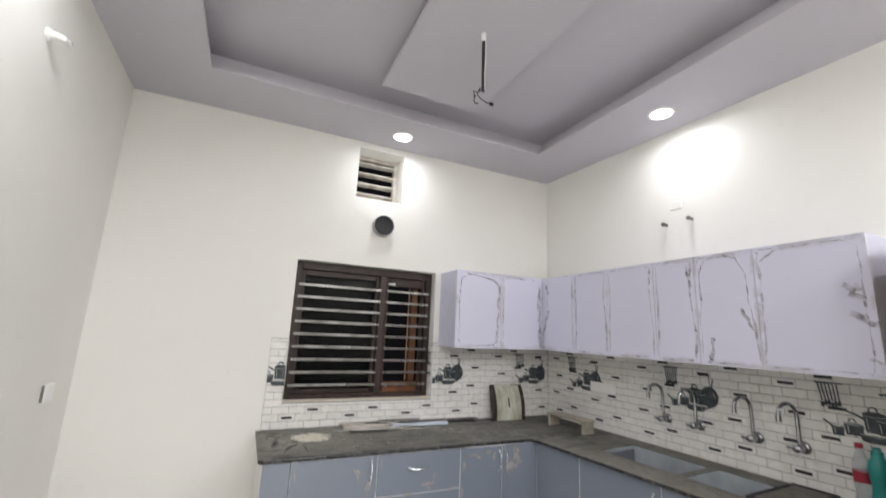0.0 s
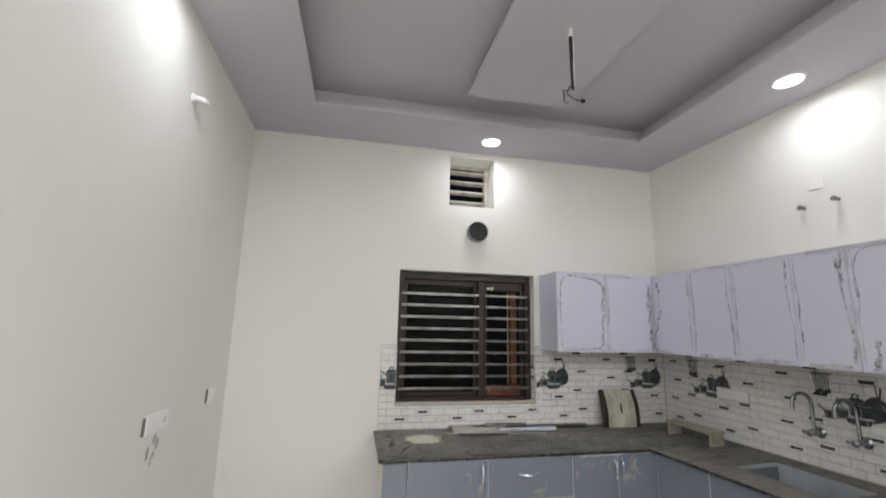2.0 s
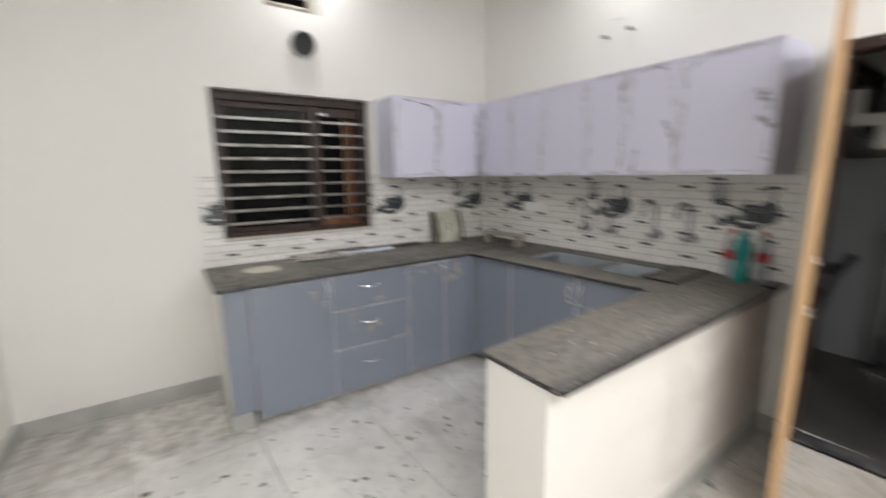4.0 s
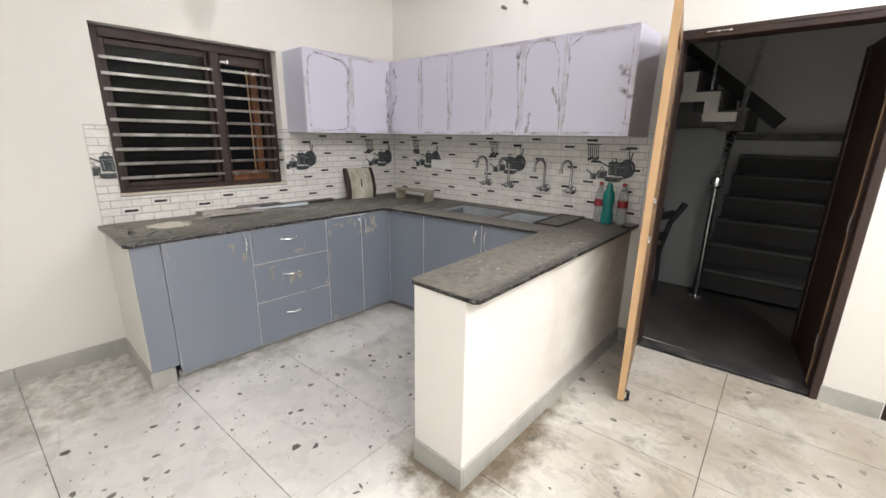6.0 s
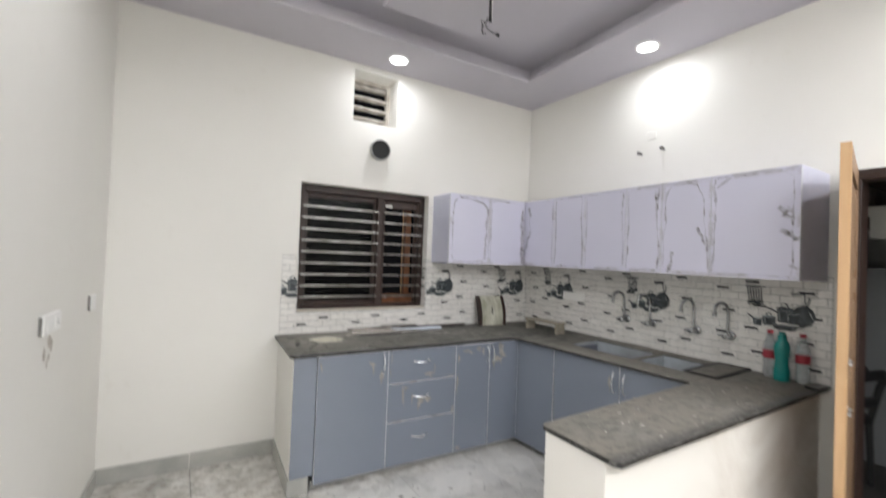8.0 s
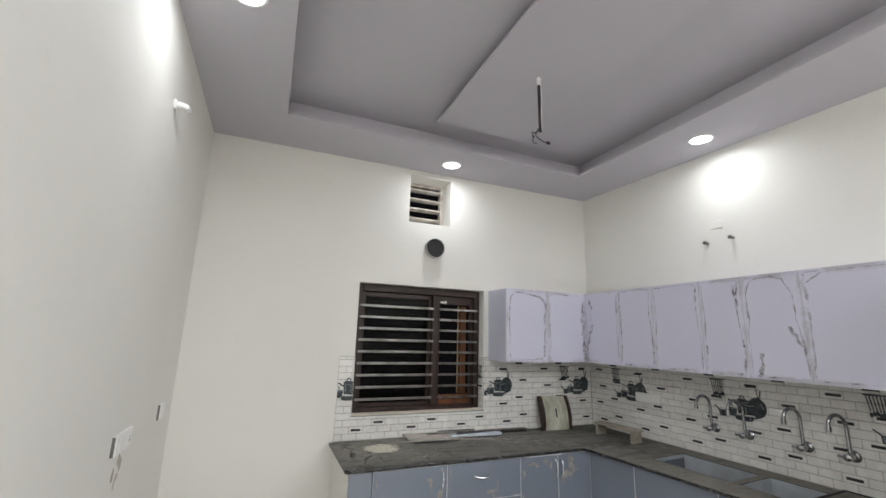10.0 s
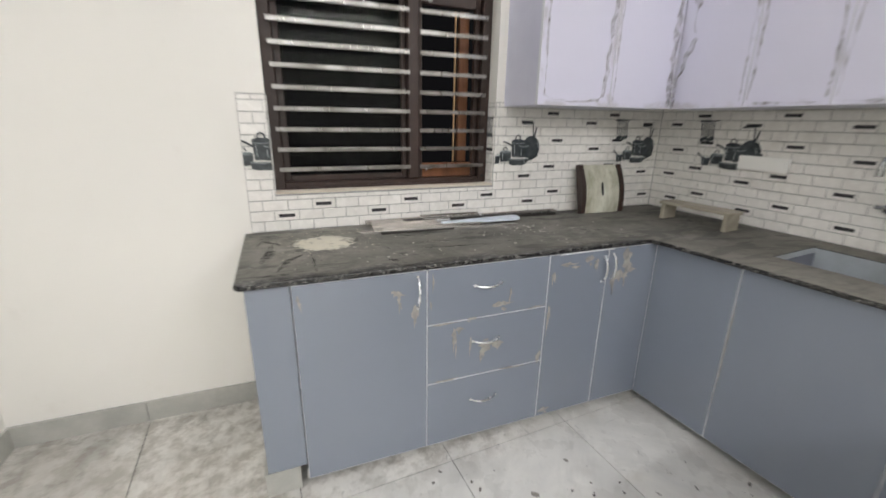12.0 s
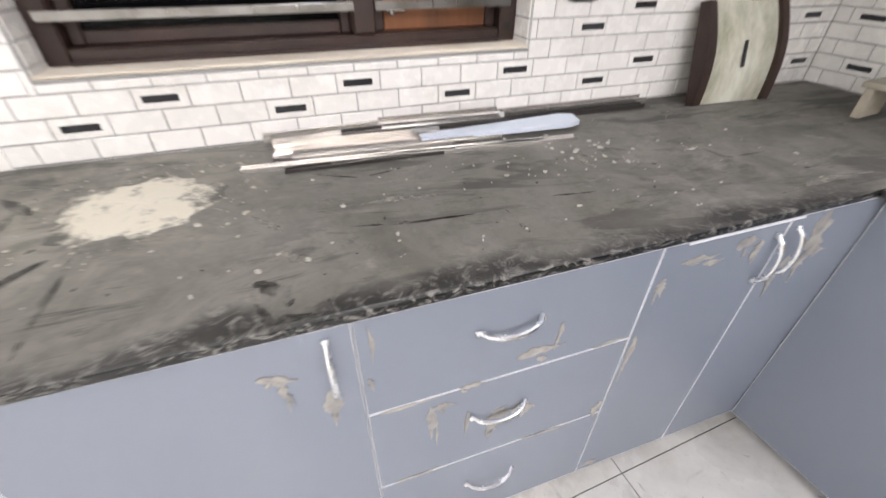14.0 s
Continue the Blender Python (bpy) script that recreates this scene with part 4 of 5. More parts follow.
for i in range(6):
    a, b = cuts[i], cuts[i + 1]
    t = wall_unit(UEM, a + (0.02 if i == 0 else 0), b, 0.286 + 0.036 * a, 0.286 + 0.036 * b, [(a + (0.002 if i == 0 else 0), b)], TAGS[i])
    lo, hi = UZ0 + 0.03, UZ1 - 0.025
    if i == 0:
        smear(t, [(0.065, 2.00), (0.085, 1.93), (0.070, 1.86), (0.095, 1.80)], 0.026, 11, gaps=0.1)
        smear(t, [(0.100, 1.78), (0.070, 1.71), (0.040, 1.66), (0.022, 1.56), (0.020, 1.47)], 0.034, 12, gaps=0.05)
        smear(t, [(0.012, 1.98), (0.014, 1.70), (0.012, 1.47)], 0.014, 13, gaps=0.1)
        smear(t, [(0.374, hi), (0.368, 1.80), (0.376, lo)], 0.009, 14)
    else:
        smear(t, [(a + 0.018, hi), (a + 0.026, 1.80), (a + 0.016, lo)], 0.009 if i < 4 else 0.015, 20 + i, gaps=0.45)
        smear(t, [(a + 0.03, hi + 0.006), ((a + b) / 2, hi + 0.010), (b - 0.03, hi + 0.004)], 0.007, 50 + i, gaps=0.6)
        smear(t, [(a + 0.04, lo - 0.012), (b - 0.04, lo - 0.012)], 0.012, 60 + i, gaps=0.8)
        if i < 4:
            smear(t, [(b - 0.022, hi), (b - 0.030, 1.85), (b - 0.016, 1.65), (b - 0.022, lo)], 0.012, 30 + i, gaps=0.2)
    if i == 3:
        smear(t, [(b - 0.05, 2.01), (b - 0.035, 1.93), (b - 0.02, 1.88)], 0.024, 71, gaps=0.1)
    if i == 4:
        smear(t, [(a + 0.03, 1.80), (a + 0.028, 1.95), (a + 0.06, 2.02), (a + 0.16, 2.035), (b - 0.08, 2.02), (b - 0.045, 1.93), (b - 0.042, 1.78), (b - 0.02, 1.66), (b - 0.018, 1.50)], 0.014, 72, gaps=0.25)
        smear(t, [(a + 0.075, 1.60), (a + 0.070, 1.53), (a + 0.055, 1.48)], 0.030, 73, gaps=0.0)
        smear(t, [(b - 0.075, 1.75), (b - 0.050, 1.70), (b - 0.030, 1.64)], 0.026, 74, gaps=0.0)
    if i == 5:
        smear(t, [(a + 0.03, 1.98), (a + 0.10, 2.030), (a + 0.25, 2.036), (b - 0.08, 2.034), (b - 0.030, 2.00), (b - 0.034, 1.85), (b - 0.026, 1.60), (b - 0.034, 1.48)], 0.010, 75, gaps=0.4)
        for k, (dx, z) in enumerate(((0.095, 1.84), (0.080, 1.80), (0.085, 1.72), (0.055, 1.70), (0.050, 1.53))):
            smear(t, [(b - dx, z), (b - dx + 0.035, z - 0.022), (b - dx + 0.055, z - 0.015)], 0.030, 80 + k, gaps=0.0)

# black strip put in for the shade in the gap between the cabinet runs
solid("corner_shade_strip", box(2.3835, 2.3945, 3.052, 3.058, UZ0 + 0.002, UZ1 - 0.002), M_BLACK, P(0, 0), "black strip in place of the shaded gap where two wall cabinet runs meet", "filler")

# ---- taps ----
def tap(s, z=1.07, turn=0):
    t = thing("wall_tap", on_e(s, 0.006, z) @ pose(0, 0, 0, 0, 0, turn), "chrome swan-neck wall tap over the sinks", "tap", "sink taps")
    part("flange", lathe([(0.031, 0.0), (0.031, 0.003), (0.024, 0.010), (0.016, 0.013)], 20), M_TAP, t, smooth=True, m=pose(0, 0, 0, 90))
    part("body", tube([(0, 0, 0), (0, -0.02, 0), (0, -0.055, 0), (0, -0.062, 0)], [0.014, 0.017, 0.017, 0.012], 16), M_TAP, t, smooth=True)
    pts = [(0, -0.042, 0.01), (0, -0.042, 0.06), (0, -0.042, 0.14)]
    for k in range(1, 11):
        a = math.pi * k / 10 * 1.02
        pts.append((-0.020 * (1 - math.cos(a)), -0.042 - 0.046 * (1 - math.cos(a)), 0.155 + 0.060 * math.sin(a)))
    pts.append((-0.040, -0.134, 0.143))
    part("neck", tube(pts, 0.0095, 12), M_TAP, t, smooth=True)
    part("spout_end", tube([(-0.040, -0.134, 0.152), (-0.040, -0.134, 0.125)], 0.0125, 12), M_TAP, t, smooth=True)
    part("knob", tube([(0.0, -0.062, 0), (0.0, -0.070, 0.0), (0.0, -0.085, 0), (0.0, -0.090, 0.0)], [0.010, 0.019, 0.019, 0.010], 8), M_TAP, t, smooth=True)
    part("lever", box(-0.045, 0.0, -0.082, -0.074, -0.006, 0.006, 0.002), M_TAP, t)
    return t


tap(1.165)
for s in (1.380, 1.695, 1.905):
    tap(s, 1.068)

# ---- things on the walls ----
def plate(name, m, w, h, label, cat, rockers, gap=False):
    t = thing(name, m, label, cat)
    part("cover", box(-w / 2, w / 2, -0.016, 0, -h / 2, h / 2, 0.003, 2), M_PLASTIC, t)
    # dark strip stands in for the shadow line down one edge of the box
    if gap:
        part("gap_shadow", box(-w / 2 - 0.007, -w / 2 + 0.004, -0.010, 0, -h / 2 + 0.002, h / 2 - 0.002), M_STUB, t)
    for x, z, a, b in rockers:
        part("switch", box(x - a / 2, x + a / 2, -0.0190, -0.016, z - b / 2, z + b / 2, 0.001), M_PLASTIC, t)
    return t


plate("switch_plate", on_e(0.640, 0.0085, 1.195), 0.235, 0.072, "long blank white switch plate over the tiles", "switch plate", [(0, 0, 0.20, 0.045)])
W_FACE = lambda y, z: P(WEST, y, z, 90)
t = plate("socket", W_FACE(2.325, 1.178), 0.215, 0.078, "white wall socket box with smeared plaster below", "socket", [(0.05, 0, 0.05, 0.05), (-0.05, 0, 0.05, 0.05)], True)
for dx, dz in ((0.05, 0.008), (0.042, -0.006), (0.058, -0.006)):
    part("socket_hole", lathe([(0.003, 0), (0.003, 0.001)], 8), M_BLACK, t, m=pose(dx * K, -0.0193 * K, dz * K, 90))
plate("switch_box", W_FACE(3.020, 1.182), 0.105, 0.085, "small white switch box near the corner", "switch", [(0.0, 0, 0.03, 0.05)], True)
sm = bmesh.new()
rnd = random.Random(5)
for k in range(5):
    x, z, w, h = 2.34 + rnd.uniform(-0.05, 0.04), 1.10 - 0.022 * k, rnd.uniform(0.02, 0.04), rnd.uniform(0.03, 0.06)
    prism([(x - w / 2, z), (x - w / 4, z - h / 2), (x + w / 3, z - h / 2.5), (x + w / 2, z + h / 4), (x, z + h / 2)], 0, 0.0008, sm)
for vert in sm.verts:
    vert.co = Vector((WEST + 0.0002 + vert.co.z * 1.2, vert.co.x, vert.co.y))
solid("plaster_smear", sm, M_CEMENT, P(0, 0), "grey plaster smear below the socket", "smear")

t = thing("lamp_outlet", W_FACE(2.235, 2.690), "white plastic conduit elbow on the wall with a wire end", "wire outlet")
part("elbow", tube([(0, 0, 0), (0, -0.03, 0), (0.008, -0.045, 0.0), (0.045, -0.052, 0.006)], [0.017, 0.017, 0.016, 0.014], 12), M_PLASTIC, t, smooth=True)
part("collar", lathe([(0.026, 0), (0.026, 0.008), (0.019, 0.012)], 16), M_PLASTIC, t, smooth=True, m=pose(0, 0, 0, 90))
part("wire_end", tube([(0.043, -0.052, 0.006), (0.060, -0.053, 0.010), (0.068, -0.053, 0.024)], 0.005, 6), M_DARKWIRE, t)

for s, z in ((1.245, 2.384), (1.425, 2.392)):
    t = thing("pipe_stub", on_e(s, 0.0, z), "short dull water pipe stub above the cabinets", "pipe stub", "pipe stubs")
    part("pipe", tube([(0, 0, 0), (0, -0.036, 0.002)], 0.0105, 12), M_STUB, t, smooth=True)
    part("plug", tube([(0, -0.036, 0.002), (0, -0.042, 0.002), (0, -0.052, 0.002)], [0.015, 0.015, 0.009], 8), M_STUB, t)
t = thing("blanking_plate", on_e(1.322, 0.0, 2.512), "small white blank plate let into the wall", "blank plate")
part("cover", box(-0.042, 0.042, -0.006, 0, -0.028, 0.028, 0.002), M_WALL, t)

t = thing("fan_hook", P(1.092, 1.905, 3.165), "bare wires and a dark fan rod hanging from the ceiling raft", "fan hook")
part("cap", tube([(0, 0, 0), (0, 0, -0.03), (0, 0, -0.05)], [0.014, 0.013, 0.009], 10), M_PLASTIC, t, smooth=True)
part("rod", tube([(0, 0, -0.045), (0.002, 0, -0.20), (0.004, 0, -0.345)], 0.0095, 8), M_DARKWIRE, t, smooth=True)
part("pale_wire", tube([(0.010, -0.004, -0.02), (0.012, -0.006, -0.12), (0.006, -0.010, -0.25), (0.010, -0.006, -0.34)], 0.003, 6), M_PLASTIC, t)
w = [(0.004, 0, -0.33)]
for k in range(1, 15):
    w.append((0.004 - 0.055 * math.sin(k / 14 * math.pi * 0.8) + 0.006 * math.sin(k * 1.9), 0.01 * math.cos(k), -0.33 - 0.085 * k / 14 + 0.012 * math.sin(k * 1.3)))
part("wire_loop", tube(w, 0.003, 6), M_DARKWIRE, t)
part("wire_loop", tube([(0.004, 0, -0.33), (-0.02, 0.01, -0.35), (-0.03, 0, -0.375), (-0.005, 0.004, -0.39), (0.03, 0, -0.405), (0.052, 0.0, -0.396), (0.06, 0, -0.405)], 0.003, 6), M_DARKWIRE, t)
part("connector", box(0.045, 0.068, -0.006, 0.006, -0.412, -0.396, 0.002), M_BLACK, t)

# ---- things on the worktop ----
def channel(m, length, w, h, label, mat, name="metal_channel"):
    b = bmesh.new()
    bx(b, 0, length, -w / 2, w / 2, 0, 0.0022)
    bx(b, 0, length, -w / 2, -w / 2 + 0.0022, 0.0022, h)
    bx(b, 0, length, w / 2 - 0.0022, w / 2, 0.0022, h)
    bx(b, 0, length, -w * 0.12, w * 0.12, 0.0022, h * 0.6)
    return solid(name, b, mat, m, label, "metal channel", "metal channels")


Z = CT + 0.001
channel(P(0.750, 3.180, Z, -4.5), 0.80, 0.020, 0.010, "long thin aluminium channel lying on the dusty worktop", M_ALU)
channel(P(0.84, 3.150, Z, -1), 0.62, 0.018, 0.008, "thin dull aluminium strip on the dusty worktop", M_ALU2)
channel(P(0.820, 3.228, Z, -3), 0.47, 0.060, 0.020, "pinkish aluminium channel in a pile on the worktop", M_ALU)
channel(P(0.830, 3.285, Z, -1), 0.56, 0.038, 0.022, "aluminium channel in a pile on the worktop", M_ALU)
channel(P(0.800, 3.315, Z + 0.012, 0.5), 0.60, 0.030, 0.016, "aluminium channel on top of the pile", M_ALU)
channel(P(0.980, 3.262, Z + 0.024, -2), 0.42, 0.030, 0.010, "dark aluminium channel across the pile", M_ALU2)
channel(P(0.86, 3.205, Z, -3.5), 0.50, 0.030, 0.020, "aluminium channel lying upside down in the pile", M_ALU)
channel(P(0.82, 3.262, Z + 0.018, -2), 0.40, 0.024, 0.012, "short aluminium channel on top of the pile", M_ALU)
channel(P(1.08, 3.292, Z + 0.024, -2.0), 0.33, 0.052, 0.016, "dull aluminium offcut bridging the pile", M_ALU)
channel(P(1.20, 3.325, Z, -0.8), 0.72, 0.034, 0.022, "long bright aluminium channel by the tiled wall", M_ALU)
channel(P(1.23, 3.292, Z, -1.2), 0.66, 0.020, 0.014, "long dark aluminium channel beside the bright one", M_ALU2)
solid("folded_sheet", prism([(1.16, -0.014), (1.56, -0.034), (1.595, -0.022), (1.605, 0.03), (1.575, 0.044), (1.16, 0.014)], 0, 0.012), M_SHEET, P(0, 3.200, Z + 0.012), "pale blue-white folded plastic sheet on the metal channels", "plastic sheet")


def powder():
    bm = bmesh.new()
    rnd = random.Random(3)
    n, rings = 44, 6
    rim = [1 + 0.12 * math.sin(2 * a + 1) + 0.09 * math.sin(5 * a) + 0.05 * math.sin(11 * a + 2) + rnd.uniform(-0.07, 0.05) for a in [2 * math.pi * k / n for k in range(n)]]
    c = bm.verts.new((0, 0, 0.007))
    last = None
    for i in range(1, rings + 1):
        f = i / rings
        ring = []
        for k in range(n):
            a = 2 * math.pi * k / n
            r = f * (1 + (rim[k] - 1) * f)
            ring.append(bm.verts.new((0.135 * r * math.cos(a), 0.135 * r * math.sin(a), 0.007 * (1 - f * f) * rnd.uniform(0.5, 1.1) + (0.0004 if i < rings else -0.001))))
        for k in range(n):
            if last:
                bm.faces.new((last[k], last[(k + 1) % n], ring[(k + 1) % n], ring[k]))
            else:
                bm.faces.new((c, ring[k], ring[(k + 1) % n]))
        last = ring
    return bm


solid("powder_spill", powder(), M_POWDER, P(0.578, 3.090, CT, -12), "spilled heap of cream wall putty powder on the worktop", "powder", kind="stuff", smooth=True)

# curved white panel with dark sides
t = thing("curved_panel", P(2.185, 3.235, CT + 0.001, -2.5, -14), "small bowed off-white panel with dark sides leaning on tiles", "panel")
b = bmesh.new()
n = 10
a1, a2 = [], []
for k in range(n + 1):
    z = 0.282 * k / n
    y = -0.026 * math.sin(math.pi * k / n)
    a1.append((y, z))
front_v = [[b.verts.new((x, y, z)) for y, z in a1] for x in (-0.122, 0.122)]
back_v = [[b.verts.new((x, y + 0.008, z)) for y, z in a1] for x in (-0.122, 0.122)]
for k in range(n):
    b.faces.new((front_v[0][k], front_v[1][k], front_v[1][k + 1], front_v[0][k + 1]))
    b.faces.new((back_v[0][k], back_v[0][k + 1], back_v[1][k + 1], back_v[1][k]))
    b.faces.new((front_v[0][k], front_v[0][k + 1], back_v[0][k + 1], back_v[0][k]))
    b.faces.new((front_v[1][k], back_v[1][k], back_v[1][k + 1], front_v[1][k + 1]))
b.faces.new((front_v[0][n], front_v[1][n], back_v[1][n], back_v[0][n]))
part("face", b, M_AGED, t, smooth=True)
for x0, x1 in ((-0.150, -0.122), (0.122, 0.146)):
    b = bmesh.new()
    fr = [[b.verts.new((x, y - 0.016, z)) for y, z in a1] for x in (x0, x1)]
    bk = [[b.verts.new((x, 0.012, z)) for y, z in a1] for x in (x0, x1)]
    for k in range(n):
        b.faces.new((fr[0][k], fr[1][k], fr[1][k + 1], fr[0][k + 1]))
        b.faces.new((bk[0][k], bk[0][k + 1], bk[1][k + 1], bk[1][k]))
        b.faces.new((fr[0][k], fr[0][k + 1], bk[0][k + 1], bk[0][k]))
        b.faces.new((fr[1][k], bk[1][k], bk[1][k + 1], fr[1][k + 1]))
    b.faces.new((fr[0][n], fr[1][n], bk[1][n], bk[0][n]))
    b.faces.new((fr[0][0], bk[0][0], bk[1][0], fr[1][0]))
    part("side_strip", b, M_BROWN, t, "dark brown curved side strip")
part("slot", box(-0.006, 0.006, -0.034, -0.026, 0.10, 0.175, 0.003), M_BLACK, t)

t = thing("low_shelf", P(2.482, 2.842, CT + 0.001, 96), "small grey plywood bench shelf on the worktop", "bench shelf")
part("top", box(-0.19, 0.19, -0.060, 0.060, 0.082, 0.098, 0.002), M_PLY, t)
for x in (-0.168, 0.168):
    part("leg", box(x - 0.011, x + 0.011, -0.055, 0.055, 0.0, 0.082, 0.002), M_PLY, t)


def bottle(m, profile, mat, cap, label, band=None):
    t = thing("bottle", m, label, "bottle", "bottles by the wall")
    part("body", lathe(profile, 24), mat, t, smooth=True)
    top = profile[-1][1]
    part("cap", lathe([(0.0150, top - 0.004), (0.0152, top + 0.014), (0.012, top + 0.017)], 16), cap, t, smooth=True)
    if band:
        part("label_band", lathe([(band[0], band[1]), (band[0] + 0.0008, band[1] + 0.001), (band[0] + 0.0008, band[2]), (band[0], band[2] + 0.001)], 24), M_RED, t, "red printed band", smooth=True)
    return t


COLA = [(0.026, 0.0), (0.032, 0.006), (0.033, 0.03), (0.029, 0.075), (0.033, 0.11), (0.0335, 0.16), (0.028, 0.20), (0.017, 0.235), (0.0125, 0.25), (0.0125, 0.262)]
TEAL = [(0.032, 0.0), (0.038, 0.006), (0.039, 0.05), (0.033, 0.095), (0.031, 0.115), (0.037, 0.15), (0.039, 0.185), (0.034, 0.215), (0.022, 0.235), (0.021, 0.262)]
bottle(P(2.725, 1.215, CT + 0.001), COLA, M_CLEAR, M_RED, "clear plastic cola bottle with a red band and cap", (0.0338, 0.115, 0.160))
t = bottle(P(2.690, 1.142, CT + 0.001), TEAL, M_TEAL, M_TEALCAP, "teal plastic water bottle")
bottle(P(2.738, 1.062, CT + 0.001), COLA, M_CLEAR, M_RED, "clear plastic cola bottle with red band, last in the row", (0.0338, 0.115, 0.160))

t = thing("drain_rack", P(2.555, 1.415, CT + 0.001, -90 + 3), "flat dark-rimmed steel drain tray lying on the worktop", "drain tray")
b = bmesh.new()
bx(b, -0.095, 0.095, -0.225, -0.211, 0, 0.010, 0.002)
bx(b, -0.095, 0.095, 0.211, 0.225, 0, 0.010, 0.002)
bx(b, -0.095, -0.081, -0.211, 0.211, 0, 0.010, 0.002)
bx(b, 0.081, 0.095, -0.211, 0.211, 0, 0.010, 0.002)
part("rim", b, M_BLACK, t)
part("plate", box(-0.081, 0.081, -0.211, 0.211, 0.001, 0.004), M_GRANITE, t)
solid("stone_offcut", prism([(-0.07, -0.035), (0.06, -0.045), (0.075, 0.02), (0.01, 0.045), (-0.06, 0.03)], 0, 0.014), M_GRANITE, P(2.70, 0.99, CT + 0.001), "small offcut of dark stone at the worktop's end", "stone offcut")

# ---- doorway, door leaves ----
def door_frame(name, s0, s1, top, label):
    t = tagged(new(name), label, "door frame", kind="structure")
    t.matrix_basis = on_e(0)
    w = 0.052
    part("jamb", box(s0, s0 + w * 0.8, -0.006, 0.13, 0, top - w, 0.004), M_BROWN, t)
    part("jamb", box(s1 - w * 0.8, s1, -0.006, 0.13, 0, top - w, 0.004), M_BROWN, t)
    part("head", bx(box(s0, s1, -0.006, 0.13, top - w, top, 0.004), s0, s1, -0.012, -0.006, top - 0.02, top, 0.002), M_BROWN, t)
    part("threshold", box(s0, s1, 0.02, 0.15, -0.003, 0.004), M_THRESH, t)
    return t


door_frame("doorway_1", DOOR[0], DOOR[1], DOOR[3], "dark brown wooden door frame to the unlit hall")
door_frame("doorway_2", DOOR2[0], DOOR2[1], DOOR2[3], "brown wooden door frame beside the hall door")

HX, HY, FX, FY = 2.800, 0.880, 2.060, 0.705
leaf_turn = math.degrees(math.atan2(FY - HY, FX - HX))
t = thing("door_leaf", P(HX, HY, 0.012, leaf_turn), "open panelled wooden door leaf with a raw pale edge", "door")
L, HT = 0.768, 2.035
part("stile", box(L - 0.075, L - 0.001, -0.017, 0.017, 0, HT, 0.003), M_DOOR, t)
part("stile", box(0.0, 0.075, -0.017, 0.017, 0, HT, 0.003), M_DOOR, t)
part("raw_edge", box(L - 0.001, L + 0.004, -0.018, 0.018, 0, HT, 0.001), M_RAW, t, "raw pale wooden edge")
for z0, z1 in ((0, 0.16), (0.93, 1.03), (1.40, 1.47), (HT - 0.10, HT)):
    part("rail", box(0.075, L - 0.075, -0.017, 0.017, z0, z1, 0.003), M_DOOR, t)
for z0, z1 in ((0.16, 0.93), (1.03, 1.40), (1.47, HT - 0.10)):
    b = box(0.075, L - 0.075, -0.006, 0.006, z0, z1)
    bx(b, 0.115, L - 0.115, -0.012, 0.012, z0 + 0.04, z1 - 0.04, 0.005)
    part("panel", b, M_DOOR, t)
for z in (0.93, 1.13):
    part("bolt", bx(tube([(L - 0.09, 0.026, z), (L + 0.018, 0.026, z)], 0.005, 10), L - 0.085, L - 0.03, 0.017, 0.022, z - 0.012, z + 0.012, 0.001), M_STEEL, t, "steel sliding bolt", smooth=True)
part("bottom_stop", tube([(L - 0.02, 0.02, 0.0), (L - 0.02, 0.035, 0.0), (L - 0.02, 0.035, 0.05), (L - 0.02, 0.02, 0.055)], 0.009, 8), M_BLACK, t)
bolt = bmesh.new()
tube([(0.0, -0.02, 0.0), (0.12, -0.02, 0.0)], 0.005, 8, bolt)
solid("top_bolt", bolt, M_STEEL, on_e(2.62, 0.004, 2.036), "steel bolt on the door head", "bolt")

t = thing("door_leaf", P(2.975, -0.105, 0.012, 9), "dark stained door leaf opened into the hall", "door")
part("stile", box(0.0, 0.08, -0.0, 0.035, 0, 2.0, 0.003), M_BROWN, t)
# lighter wood strip stands in for light reflected along the leaf's edge
part("lit_edge_strip", box(0.006, 0.024, 0.035, 0.043, 0.02, 1.98, 0.002), M_DOOR, t)
part("stile", box(0.66, 0.74, 0.0, 0.035, 0, 2.0, 0.003), M_BROWN, t)
part("panel", box(0.08, 0.66, 0.010, 0.026, 0.0, 2.0), M_BROWN, t)
for z in (0.30, 1.0, 1.70):
    part("hinge", tube([(0.0, 0.045, z - 0.045), (0.0, 0.045, z + 0.045)], 0.007, 8), M_STUB, t)

# ---- the dark hall ----
HX0, HX1, HYA, HYB = 2.99, 6.6, -0.9, 3.0
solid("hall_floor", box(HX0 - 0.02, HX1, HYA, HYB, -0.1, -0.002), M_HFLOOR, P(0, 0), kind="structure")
solid("hall_wall_far", box(6.0, 6.1, HYA, HYB, -0.1, 3.6), M_HALL_BRIGHT, P(0, 0), kind="structure")
solid("hall_wall_side", box(HX0 + 0.05, HX1, HYA - 0.1, HYA, -0.1, 3.6), M_HALL_DIM, P(0, 0), kind="structure")
solid("hall_wall_back", box(HX0 - 0.1, HX1, HYB, HYB + 0.1, -0.1, 3.6), M_HALL_DIM, P(0, 0), kind="structure")
# unseen lid in pale wall paint, added to bounce light onto the far wall
solid("hall_bounce_ceiling", box(HX0 - 0.1, HX1, HYA - 0.1, HYB + 0.1, 3.6, 3.7), M_WALL, P(0, 0), kind="structure")
solid("room_wall_side", box(3.02, 4.3, -1.20, -1.10, -0.1, 2.4), M_WALL, P(0, 0), kind="structure")
